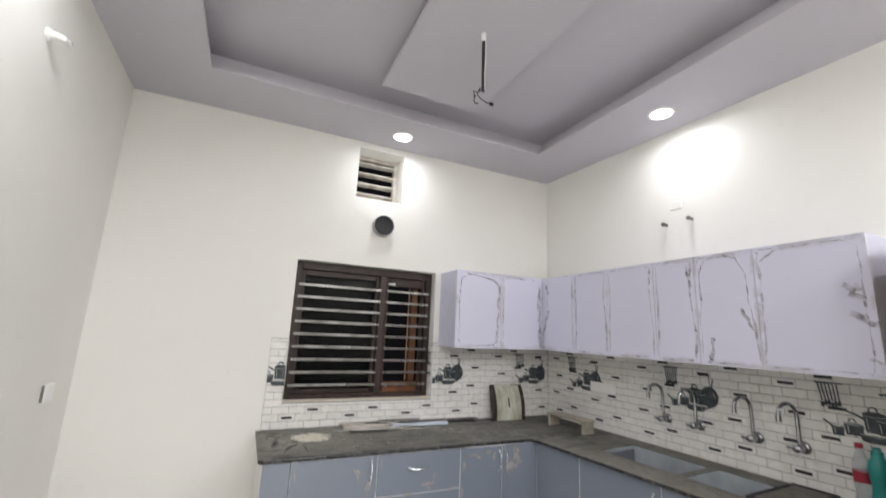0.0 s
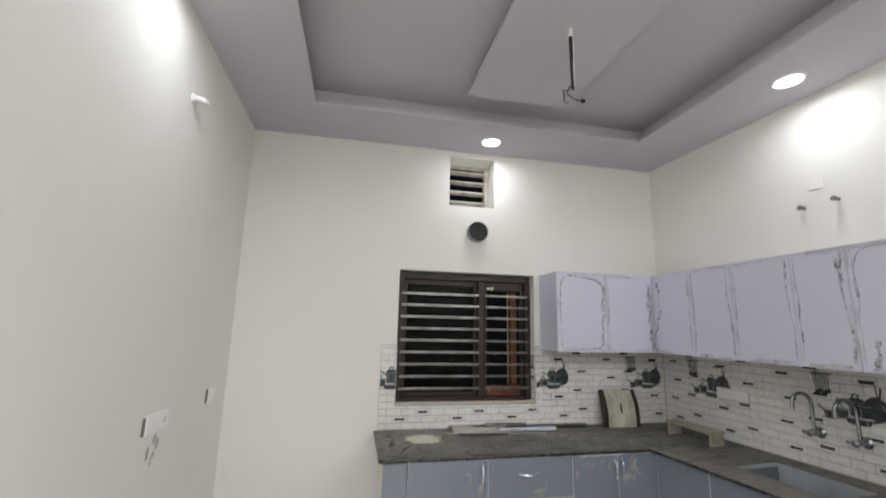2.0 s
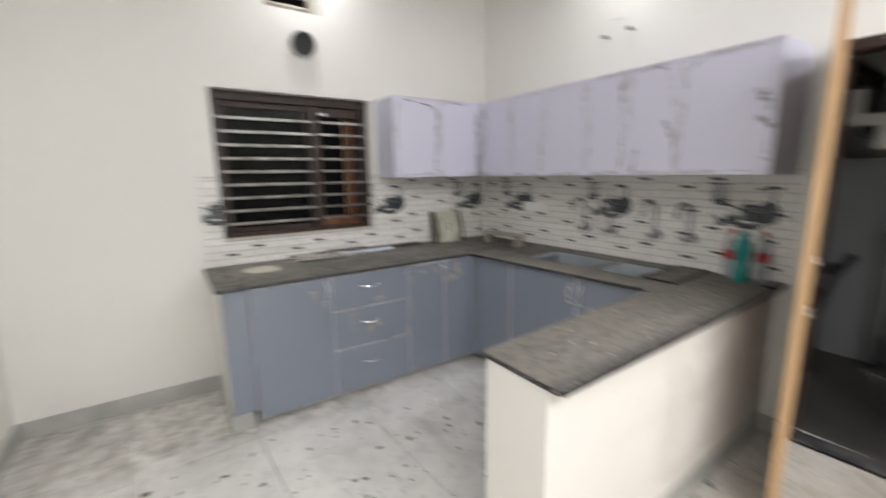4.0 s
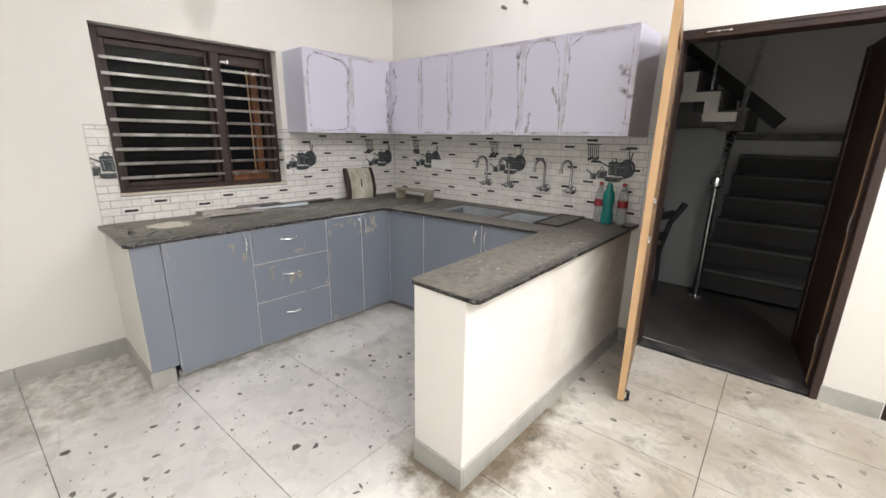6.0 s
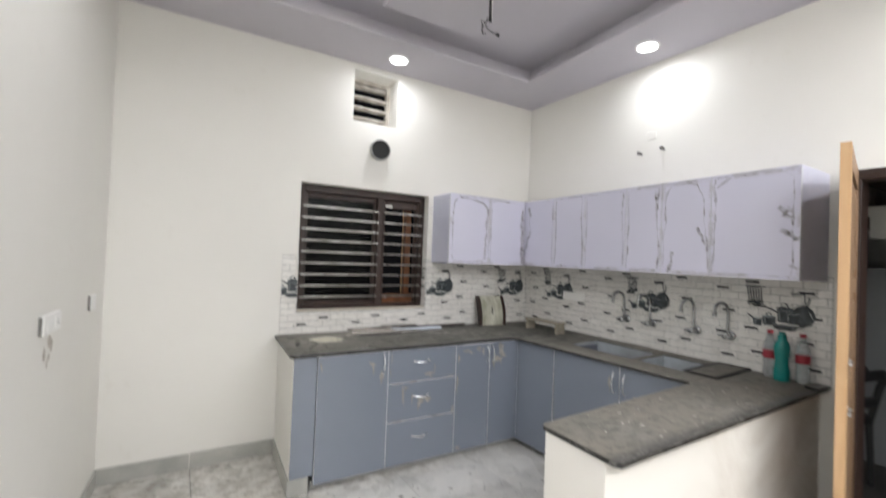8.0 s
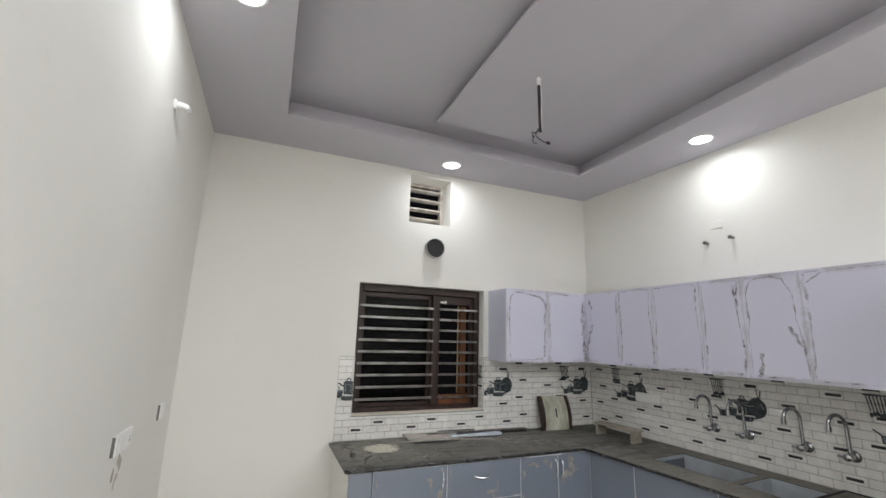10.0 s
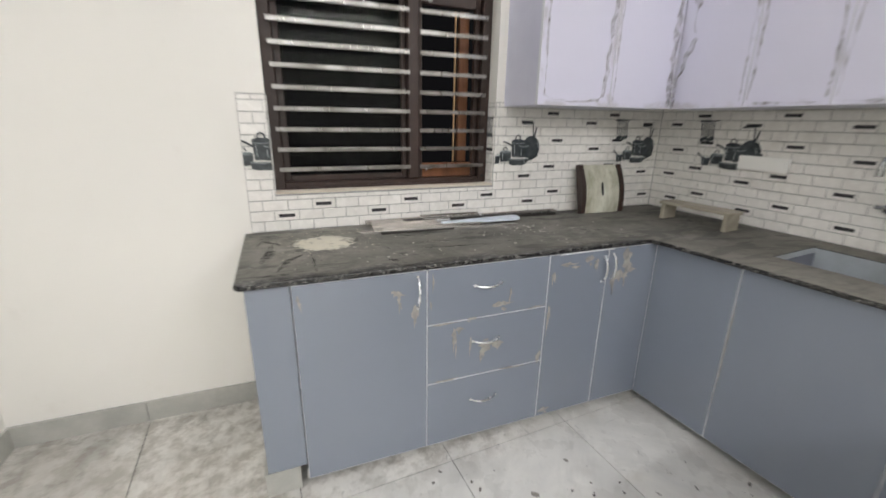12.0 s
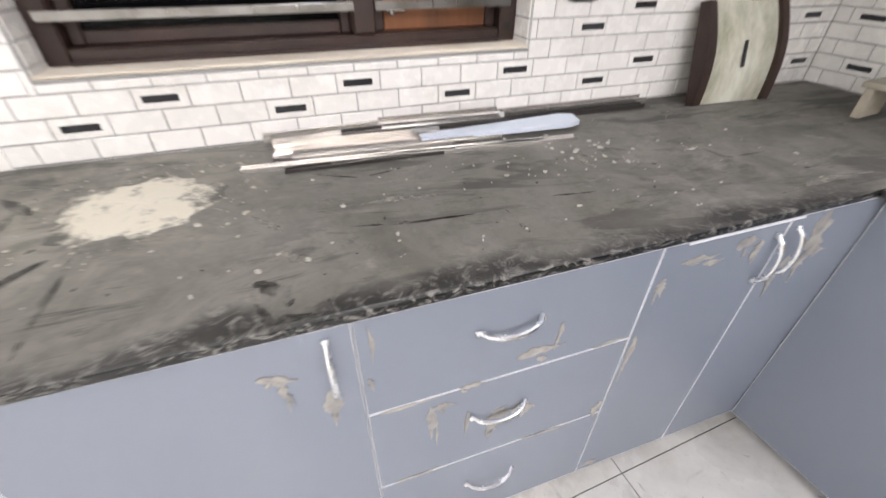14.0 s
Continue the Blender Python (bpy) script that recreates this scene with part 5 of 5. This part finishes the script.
solid("room_wall_far", box(4.2, 4.3, -1.10, -0.9, -0.1, 2.4), M_WALL, P(0, 0), kind="structure")

t = thing("staircase", P(0, 0), "dark stone staircase rising from the unlit hall", "staircase")
for k in range(6):
    x = 4.35 + 0.26 * k
    z = 0.250 + 0.208 * k
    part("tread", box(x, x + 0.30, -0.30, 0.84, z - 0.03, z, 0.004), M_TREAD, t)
    # black boards put the darkness of the openings between treads into colour
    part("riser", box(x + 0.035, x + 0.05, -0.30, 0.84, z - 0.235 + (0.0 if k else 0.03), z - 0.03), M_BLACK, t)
part("landing", box(5.65, 6.0, -0.30, 1.9, 1.45, 1.52, 0.004), M_THRESH, t)
for k in range(7):
    y, z = 0.71 + 0.20 * k, 1.685 + 0.18 * k
    part("white_stringer", bx(box(4.40, 4.44, max(y, 0.76), y + 0.31, z - 0.08, z), 4.40, 4.44, y + 0.20, y + 0.31, z, z + 0.10), M_WALL, t, "white zigzag edge of the upper flight")
    part("upper_step", box(4.46, 5.20, y - 0.02, y + 0.21, z - 0.16, z + 0.02, 0.003), M_THRESH, t)
part("string_board", box(-0.04, 0.04, 0.0, 2.2, -0.08, 0.05, 0.004), M_BLACK, t, m=P(5.25, 0.50, 1.62, 0, 40))
for k in range(4):
    part("baluster", tube([(4.50, 1.00 + 0.40 * k, 1.88 + 0.36 * k), (4.50, 1.00 + 0.40 * k, 2.75 + 0.36 * k)], 0.012, 8), M_STEEL, t, smooth=True)
solid("hall_partition", box(4.46, 4.52, 0.82, 2.6, 0, 1.55), M_HALL_DIM, P(0, 0), kind="structure")
t = thing("stair_rail", P(0, 0), "steel newel post and sloping stair rail", "stair rail")
part("newel", tube([(4.22, 0.785, 0.0), (4.22, 0.785, 1.03)], 0.024, 16), M_TAP, t, smooth=True)
part("ball", lathe([(0.02, -0.06), (0.05, -0.04), (0.062, 0.0), (0.05, 0.04), (0.02, 0.058)], 16), M_STEEL, t, smooth=True, m=pose(4.22 * K, 0.785 * K, 1.085 * K))
part("base_ring", lathe([(0.055, 0), (0.055, 0.012), (0.035, 0.02)], 16), M_STEEL, t, smooth=True, m=pose(4.22 * K, 0.785 * K, 0))
part("handrail", tube([(4.22, 0.785, 1.02), (5.9, 0.845, 2.62)], 0.030, 10), M_STEEL, t, smooth=True)
part("handrail", tube([(4.50, 0.80, 2.56), (4.50, 1.9, 3.55)], 0.022, 8), M_STEEL, t)

t = thing("chair", P(3.80, 1.33, 0, 168), "black chair standing in the unlit hall", "chair")
for x, y, h in ((-0.2, -0.2, 0.44), (0.2, -0.2, 0.44)):
    part("leg", tube([(x, y, 0), (x * 0.95, y * 0.95, h)], 0.018, 8), M_BLACK, t)
for x in (-0.2, 0.2):
    part("back_post", tube([(x, 0.22, 0), (x, 0.20, 0.44), (x, 0.26, 0.72), (x, 0.36, 0.90)], [0.018, 0.022, 0.024, 0.03], 8), M_BLACK, t, smooth=True)
part("seat", box(-0.23, 0.23, -0.23, 0.22, 0.44, 0.50, 0.015, 2), M_BLACK, t)
for z in (0.60, 0.80):
    part("back_rail", box(-0.2, 0.2, 0.22 + (z - 0.6) * 0.2, 0.25 + (z - 0.6) * 0.2, z - 0.035, z + 0.035, 0.008), M_BLACK, t)

# ---- floor ----
floor_base = solid("floor", box(WEST - 0.05, 3.0, SOUTH - 0.05, WALL_N + 0.05, -0.12, -0.006), M_JOINT, P(0, 0), "pale marble-look tiled floor strewn with dirt", kind="structure")
SLANT = 0.055


def clipped(poly, axis, limit, keep_below):
    """Cuts a convex outline off at a limit along one axis."""
    out = []
    for a, b in zip(poly, poly[1:] + poly[:1]):
        ina, inb = ((p[axis] <= limit) == keep_below for p in (a, b))
        if ina:
            out.append(a)
        if ina != inb:
            u = (limit - a[axis]) / (b[axis] - a[axis])
            out.append((a[0] + (b[0] - a[0]) * u, a[1] + (b[1] - a[1]) * u))
    return out


def on_grid(u, v):
    """The tiles lie square to the tap wall, a little turned against the window wall."""
    return 0.998 + u - SLANT * v, 2.622 + v + SLANT * u


for i in range(-4, 5):
    for j in range(-4, 2):
        g, u, v = 0.0017, 0.603 * i, 1.204 * j
        quad = [on_grid(u + g, v + g), on_grid(u + 0.603 - g, v + g), on_grid(u + 0.603 - g, v + 1.204 - g), on_grid(u + g, v + 1.204 - g)]
        for axis, limit, below in ((0, WEST, False), (0, 2.99, True), (1, SOUTH, False), (1, WALL_N, True)):
            quad = clipped(quad, axis, limit, below) if len(quad) > 2 else []
        if len(quad) > 2:
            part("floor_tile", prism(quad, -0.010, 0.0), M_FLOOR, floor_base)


def flecks(seed, count, area, size, mat, name, label, z=0.0, elong=1.0, thick=0.002):
    rnd = random.Random(seed)
    bm = bmesh.new()
    for _ in range(count):
        x, y = rnd.uniform(area[0], area[1]), rnd.uniform(area[2], area[3])
        s = size * (0.16 + 0.84 * rnd.uniform(0, 1.0) ** 3.0)
        a0 = rnd.uniform(0, 6.28)
        n = rnd.choice((5, 6, 7))
        out = []
        for k in range(n):
            a = 2 * math.pi * k / n
            r = s * rnd.uniform(0.45, 1.15)
            px, py = r * math.cos(a) * elong, r * math.sin(a)
            out.append((x + px * math.cos(a0) - py * math.sin(a0), y + px * math.sin(a0) + py * math.cos(a0)))
        prism(out, z, z + thick * rnd.uniform(0.4, 1.0), bm)
    return solid(name, bm, mat, P(0, 0), label, "debris", kind="stuff")


flecks(1, 190, (-0.25, 1.6, 1.2, 2.55), 0.019, M_DIRT, "floor_debris", "dark flakes of dirt scattered on the floor", elong=1.5)
flecks(2, 190, (-0.6, 2.8, -0.6, 1.4), 0.019, M_DIRT, "floor_debris", "dark flakes of dirt near the breakfast bar", elong=1.5)
flecks(9, 160, (-0.3, 2.8, -0.4, 2.6), 0.008, M_DIRT, "floor_smears", "thin scraped smears of dirt on the floor", elong=3.2, thick=0.0008)
flecks(3, 90, (1.0, 2.0, 2.75, 3.30), 0.006, M_CRUMB, "worktop_crumbs", "pale crumbs of plaster on the worktop", CT + 0.0005, 1.4, 0.003)
flecks(4, 30, (1.35, 1.65, 2.95, 3.12), 0.009, M_CRUMB, "worktop_crumbs", "cluster of pale crumbs on the worktop", CT + 0.0005, 1.2, 0.003)
flecks(5, 60, (1.1, 2.6, 0.98, 1.25), 0.007, M_CRUMB, "worktop_crumbs", "pale crumbs on the breakfast bar", CT + 0.0005, 1.6, 0.003)
flecks(6, 30, (0.35, 1.4, 2.75, 3.1), 0.006, M_CRUMB, "worktop_crumbs", "a few pale crumbs at the worktop's end", CT + 0.0005, 1.3, 0.003)
flecks(8, 130, (0.40, 0.78, 2.90, 3.28), 0.0055, M_SPECK, "powder_specks", "specks of cream powder round the spilled heap", CT + 0.0004, 1.3, 0.002)
flecks(7, 45, (0.35, 2.0, 2.70, 3.20), 0.0035, M_BLACK, "worktop_specks", "small dark specks and splinters in the worktop's dust", CT + 0.0003, 2.5, 0.001)

def rubbed(seed, lines, mat, name, label):
    """Smears drawn through the worktop's dust: (places, width) each."""
    rnd = random.Random(seed)
    bm = bmesh.new()
    for path, width in lines:
        pts = []
        for a, b in zip(path, path[1:]):
            pts += [Vector(a).lerp(Vector(b), k / 6) for k in range(6)]
        pts.append(Vector(path[-1]))
        d = (pts[-1] - pts[0]).normalized()
        n = Vector((-d.y, d.x))
        left, right = [], []
        for k, p in enumerate(pts):
            half = width * 0.5 * (0.25 + math.sin(math.pi * k / (len(pts) - 1)) ** 0.6)
            left.append(p + n * half * rnd.uniform(0.5, 1.3))
            right.append(p - n * half * rnd.uniform(0.5, 1.3))
        prism([(p.x, p.y) for p in right + left[::-1]], CT + 0.0003, CT + 0.0008, bm)
    return solid(name, bm, mat, P(0, 0), label, "smear", kind="stuff")


rubbed(31, [([(0.513, 2.971), (0.516, 2.859), (0.518, 2.733)], 0.01), ([(0.785, 2.789), (0.824, 2.756), (0.834, 2.724)], 0.022), ([(0.787, 2.741), (0.806, 2.699), (0.863, 2.696)], 0.014), ([(0.942, 2.893), (1.038, 2.873), (1.162, 2.863)], 0.006), ([(0.372, 3.125), (0.359, 2.991), (0.337, 2.888)], 0.03), ([(0.483, 2.947), (0.428, 2.89), (0.39, 2.778)], 0.022), ([(0.326, 2.735), (0.365, 2.743), (0.431, 2.745)], 0.02), ([(0.317, 2.697), (0.368, 2.709), (0.43, 2.704)], 0.012), ([(0.885, 3.129), (0.993, 3.073), (1.086, 3.095)], 0.008), ([(1.335, 2.877), (1.426, 2.864)], 0.005), ([(0.4, 3.115), (0.328, 3.195)], 0.02), ([(1.806, 2.967), (1.82, 2.908), (1.933, 2.905)], 0.006)], M_RUB, "worktop_rubbed_marks", "dark rubbed streaks where the worktop's dust was wiped off")
rubbed(32, [([(0.97, 2.967), (1.048, 2.962), (1.126, 2.95)], 0.014), ([(1.492, 3.03), (1.489, 2.961)], 0.012), ([(0.778, 2.982), (0.828, 2.914)], 0.012), ([(0.823, 2.855), (0.869, 2.811)], 0.016), ([(1.223, 2.859), (1.229, 2.772)], 0.008), ([(0.298, 2.859), (0.322, 2.83)], 0.01), ([(0.43, 3.238), (0.332, 3.232), (0.311, 3.096)], 0.012), ([(1.777, 2.74), (1.971, 2.757), (2.064, 2.747)], 0.012)], M_SMUDGE, "worktop_smudges", "pale putty smudges dragged over the worktop")

# ---- glazed brick tiles on both walls ----
ROW, LEN, BASE = 0.0482, 0.1085, 0.922
G = 0.0007
_brick = {}


def brick_mesh(w, h):
    key = (round(w, 3), round(h, 3))
    if key not in _brick:
        b = bmesh.new()
        e = 0.0026
        back = [b.verts.new(p) for p in ((0, 0, 0), (key[0], 0, 0), (key[0], 0, key[1]), (0, 0, key[1]))]
        if min(key) > 0.012:
            face = [b.verts.new(p) for p in ((e, -0.0045, e), (key[0] - e, -0.0045, e), (key[0] - e, -0.0045, key[1] - e), (e, -0.0045, key[1] - e))]
        else:
            face = [b.verts.new((v.co.x, -0.004, v.co.z)) for v in back]
        b.faces.new(face)
        for k in range(4):
            b.faces.new((back[k], back[(k + 1) % 4], face[(k + 1) % 4], face[k]))
        _brick[key] = mesh_of("brick", b, M_TILE)
    return _brick[key]


INLAYS = {0: 0.008, 1: 0.177, 3: 0.406, 4: 0.136}
PERIOD = 0.434


def tile_field(parent, u0, u1, z0, z1, holes=(), phase=0.0, shift=0.0):
    """Bricks between u0 and u1 on the plane of parent."""
    inlay = mesh_of("inlay", box(-0.036, 0.036, -0.0058, -0.0046, -0.0078, 0.0078), M_INLAY)
    first = int((z0 - BASE) // ROW)
    r = first
    while BASE + r * ROW < z1:
        za, zb = max(z0, BASE + r * ROW), min(z1, BASE + (r + 1) * ROW)
        off = (0.062 if r % 2 == 0 else 0.016) + phase
        k = int((u0 - off) // LEN)
        while off + k * LEN < u1:
            a, b = max(u0, off + k * LEN), min(u1, off + (k + 1) * LEN)
            k += 1
            pieces = [(a, b)]
            low = []
            for h0, h1, hz0, hz1 in holes:
                if za < hz0 - 0.006 and zb > hz0 + 0.004 and min(b, h1) - max(a, h0) > 0.008:
                    low.append((max(a, h0), min(b, h1), hz0))
                if zb > hz0 + 0.004 and za < hz1 - 0.004:
                    pieces = [q for p in pieces for q in ((p[0], min(p[1], h0)), (max(p[0], h1), p[1])) if q[1] > q[0] + 0.006]
            for p0, p1 in pieces:
                if p1 - p0 < 0.008 or zb - za < 0.006:
                    continue
                ob = new("brick", brick_mesh(p1 - p0 - G, zb - za - 2 * G))
                ob.parent = parent
                ob.matrix_basis = pose((p0 + G / 2) * K, 0, (za + G) * K)
            for p0, p1, top in low:
                ob = new("brick", brick_mesh(p1 - p0 - G, top - za - 2 * G))
                ob.parent = parent
                ob.matrix_basis = pose((p0 + G / 2) * K, 0, (za + G) * K)
        if r >= 0 and r % 6 in INLAYS and zb - za > 0.03:
            j = int((u0 - phase) // PERIOD) - 1
            while True:
                c = INLAYS[r % 6] + phase + shift + j * PERIOD
                j += 1
                if c > u1 - 0.03:
                    break
                if c < u0 + 0.03 or any(h0 - 0.03 < c < h1 + 0.03 and hz0 < (za + zb) / 2 < hz1 for h0, h1, hz0, hz1 in holes):
                    continue
                ob = new("inlay", inlay)
                ob.parent = parent
                ob.matrix_basis = pose(c * K, 0, (za + zb) / 2 * K)
        r += 1


splash_n = solid("backsplash_north", pierced(0.285, 2.69, CT, 1.478, -0.0015, 0.0, [(WIN[0], WIN[1], WIN[2], 1.478)]), M_GROUT, on_n(0, 0.001),
                 "white glazed brick tiles with black inlays and printed pans", kind="structure")
tile_field(splash_n, 0.285, 2.685, CT, 1.476, [(WIN[0] - 0.001, WIN[1], WIN[2] - 0.006, 2.0)])
splash_e = solid("backsplash_east", box(0.005, 2.40, -0.0015, 0.0, CT, 1.478), M_GROUT, on_e(0, 0.001),
                 "white glazed brick tiles behind the taps with printed pans", kind="structure")
tile_field(splash_e, 0.005, 2.40, CT, 1.476, [], 0.145, 0.0)
splash_j = solid("backsplash_jamb_right", box(0, 0.084, -0.0015, 0, WIN[2] + 0.008, 1.476), M_GROUT, on_n(WIN[1] - 0.001) @ pose(0, 0, 0, 0, 0, -90) @ pose(-0.084 * K, 0, 0), kind="structure")
tile_field(splash_j, 0.001, 0.084, WIN[2] + 0.008, 1.476, [], 0.03)
splash_k = solid("backsplash_jamb_left", box(0, 0.084, -0.0015, 0, WIN[2] + 0.008, 1.476), M_GROUT, on_n(WIN[0] + 0.001) @ pose(0, 0, 0, 0, 0, 90), kind="structure")
tile_field(splash_k, 0.001, 0.084, WIN[2] + 0.008, 1.476, [], 0.03)


def oval(cx, cz, rx, rz, y, n=24, a0=0.0, a1=2 * math.pi):
    bm = bmesh.new()
    return slab([(cx + rx * math.cos(a0 + (a1 - a0) * k / n), cz + rz * math.sin(a0 + (a1 - a0) * k / n)) for k in range(n)], y, bm)


def slab(outline, y, bm=None, cut=(-9, 9)):
    """A printed shape: a very thin slab on the tile face, cut off at the edges of the tiling."""
    bm = bm or bmesh.new()
    out = [(min(max(x, cut[0]), cut[1]), z) for x, z in outline]
    a = [bm.verts.new((x, y - 0.0004, z)) for x, z in out]
    b = [bm.verts.new((x, y, z)) for x, z in out]
    bm.faces.new(a)
    for k in range(len(a)):
        bm.faces.new((a[k], a[(k + 1) % len(a)], b[(k + 1) % len(a)], b[k]))
    return bm


def stroke(points, w, y, cut=(-9, 9), bm=None):
    left, right = [], []
    for i, p in enumerate(points):
        q0, q1 = Vector(points[max(i - 1, 0)]), Vector(points[min(i + 1, len(points) - 1)])
        d = (q1 - q0).normalized()
        n = Vector((-d.y, d.x)) * w / 2
        left.append((p[0] + n.x, p[1] + n.y))
        right.append((p[0] - n.x, p[1] - n.y))
    return slab(left + right[::-1], y, bm, cut)


def pan_print(parent, cx, cz, cut=(-9, 9), utensils=True):
    """The printed group of pans: frying pan at the back, two lidded pots, two saucepans."""
    layer, root = [0.0052], []

    def add(name, fn, mat, *a):
        layer[0] += 0.00045
        b = stroke(a[0], a[1], -layer[0]) if fn is stroke else fn(*a, -layer[0])
        for v in b.verts:
            v.co.x = min(max(v.co.x + cx, cut[0]), cut[1])
            v.co.z += cz
        if not root:
            root.append(part("pan_print", b, mat, parent, "printed picture of dark pots and pans"))
        elif max(v.co.x for v in b.verts) - min(v.co.x for v in b.verts) > 0.002:
            part(name, b, mat, root[0])
        else:
            b.free()

    add("frying_pan", oval, M_PAN, 0.103, 0.0, 0.055, 0.062)
    add("pan_handle", stroke, M_PAN, [(0.116, 0.045), (0.126, 0.08), (0.131, 0.108)], 0.009)
    add("hanger", stroke, M_PAN, [(0.045, 0.126), (0.110, 0.128)], 0.009)
    add("hook", stroke, M_PAN, [(0.108, 0.130), (0.110, 0.09), (0.114, 0.055)], 0.006)
    add("frying_pan_inner", oval, M_PAN2, 0.106, -0.002, 0.040, 0.050)
    add("tall_pot", slab, M_PAN2, [(-0.022, 0.030), (0.058, 0.030), (0.054, -0.050), (-0.016, -0.050)])
    add("pot_lid", oval, M_PAN, 0.018, 0.032, 0.041, 0.013)
    add("lid_rim", stroke, M_PAN3, [(-0.022, 0.024), (0.018, 0.020), (0.058, 0.024)], 0.004)
    add("lid_knob", stroke, M_PAN, [(0.000, 0.040), (0.004, 0.060), (0.016, 0.066), (0.028, 0.060), (0.032, 0.042)], 0.007)
    add("pot_handle", stroke, M_PAN, [(-0.020, 0.008), (-0.045, 0.024), (-0.075, 0.032)], 0.009)
    add("middle_pot", slab, M_PAN, [(0.024, 0.008), (0.088, 0.010), (0.084, -0.052), (0.028, -0.054)])
    add("pot_rim", stroke, M_PAN3, [(0.024, 0.008), (0.056, 0.004), (0.088, 0.010)], 0.005)
    add("saucepan", slab, M_PAN2, [(-0.094, -0.022), (-0.022, -0.022), (-0.026, -0.072), (-0.088, -0.074)])
    add("saucepan_rim", oval, M_PAN3, -0.058, -0.022, 0.036, 0.007)
    add("saucepan_knob", stroke, M_PAN, [(-0.074, -0.014), (-0.070, 0.000), (-0.054, 0.002), (-0.048, -0.012)], 0.006)
    add("small_pan", slab, M_PAN, [(-0.142, -0.042), (-0.092, -0.042), (-0.096, -0.084), (-0.138, -0.084)])
    add("small_pan_rim", stroke, M_PAN3, [(-0.142, -0.040), (-0.117, -0.044), (-0.092, -0.040)], 0.005)
    add("small_pan_handle", stroke, M_PAN, [(-0.138, -0.044), (-0.155, -0.028), (-0.170, -0.018)], 0.008)
    add("wide_pan", slab, M_PAN2, [(-0.038, -0.060), (0.080, -0.060), (0.074, -0.088), (0.050, -0.094), (-0.010, -0.094), (-0.032, -0.088)])
    add("wide_pan_rim", stroke, M_PAN3, [(-0.038, -0.060), (0.020, -0.066), (0.080, -0.060)], 0.005)
    add("wide_pan_handle", stroke, M_PAN, [(0.074, -0.070), (0.105, -0.062), (0.146, -0.042)], 0.010)
    for hx, hz, dx, dz in ((-0.008, 0.016, 0.003, -0.050), (0.036, -0.006, 0.002, -0.038), (-0.078, -0.032, 0.002, -0.032), (-0.128, -0.050, 0.001, -0.026), (0.058, -0.066, 0.003, -0.022), (0.134, 0.028, 0.012, -0.032)):
        add("glint", stroke, M_PAN4, [(hx, hz), (hx + dx, hz + dz)], 0.003)
    if utensils:
        ux, uz = -0.125, 0.060
        add("rail", stroke, M_PAN, [(ux - 0.060, 0.157), (ux + 0.005, 0.157)], 0.010)
        add("rail_end", stroke, M_PAN, [(ux + 0.005, 0.156), (ux + 0.050, 0.158)], 0.006)
        for k in range(6):
            add("utensil", stroke, M_PAN, [(ux - 0.048 + 0.015 * k, 0.152), (ux - 0.036 + 0.0135 * k, uz + 0.012)], 0.0055)
            add("utensil_head", oval, M_PAN, ux - 0.036 + 0.0135 * k, uz - (0.006, 0.0, -0.004)[k % 3], 0.0075, 0.013)


pan_print(splash_n, 1.638, 1.246, (1.517, 2.6), False)
pan_print(splash_n, 2.492, 1.242, (0.3, 2.684))
pan_print(splash_n, 0.350, 1.252, (0.287, 0.399), False)
pan_print(splash_e, 0.455, 1.245, (0.01, 2.4))
pan_print(splash_e, 1.345, 1.245, (0.01, 2.4))
pan_print(splash_e, 2.170, 1.245, (0.01, 2.4))


jb = stroke([(0.008, 1.398), (0.074, 1.398)], 0.007, -0.0058)
root = part("utensil_print", jb, M_PAN, splash_j, "printed picture of hanging kitchen tools")
for k in range(4):
    u = 0.016 + 0.015 * k
    part("utensil", stroke([(u, 1.394), (u - 0.002, 1.322)], 0.005, -0.0062), M_PAN, root)
    part("utensil_head", oval(u - 0.002, 1.312, 0.007, 0.013, -0.0066), M_PAN, root)
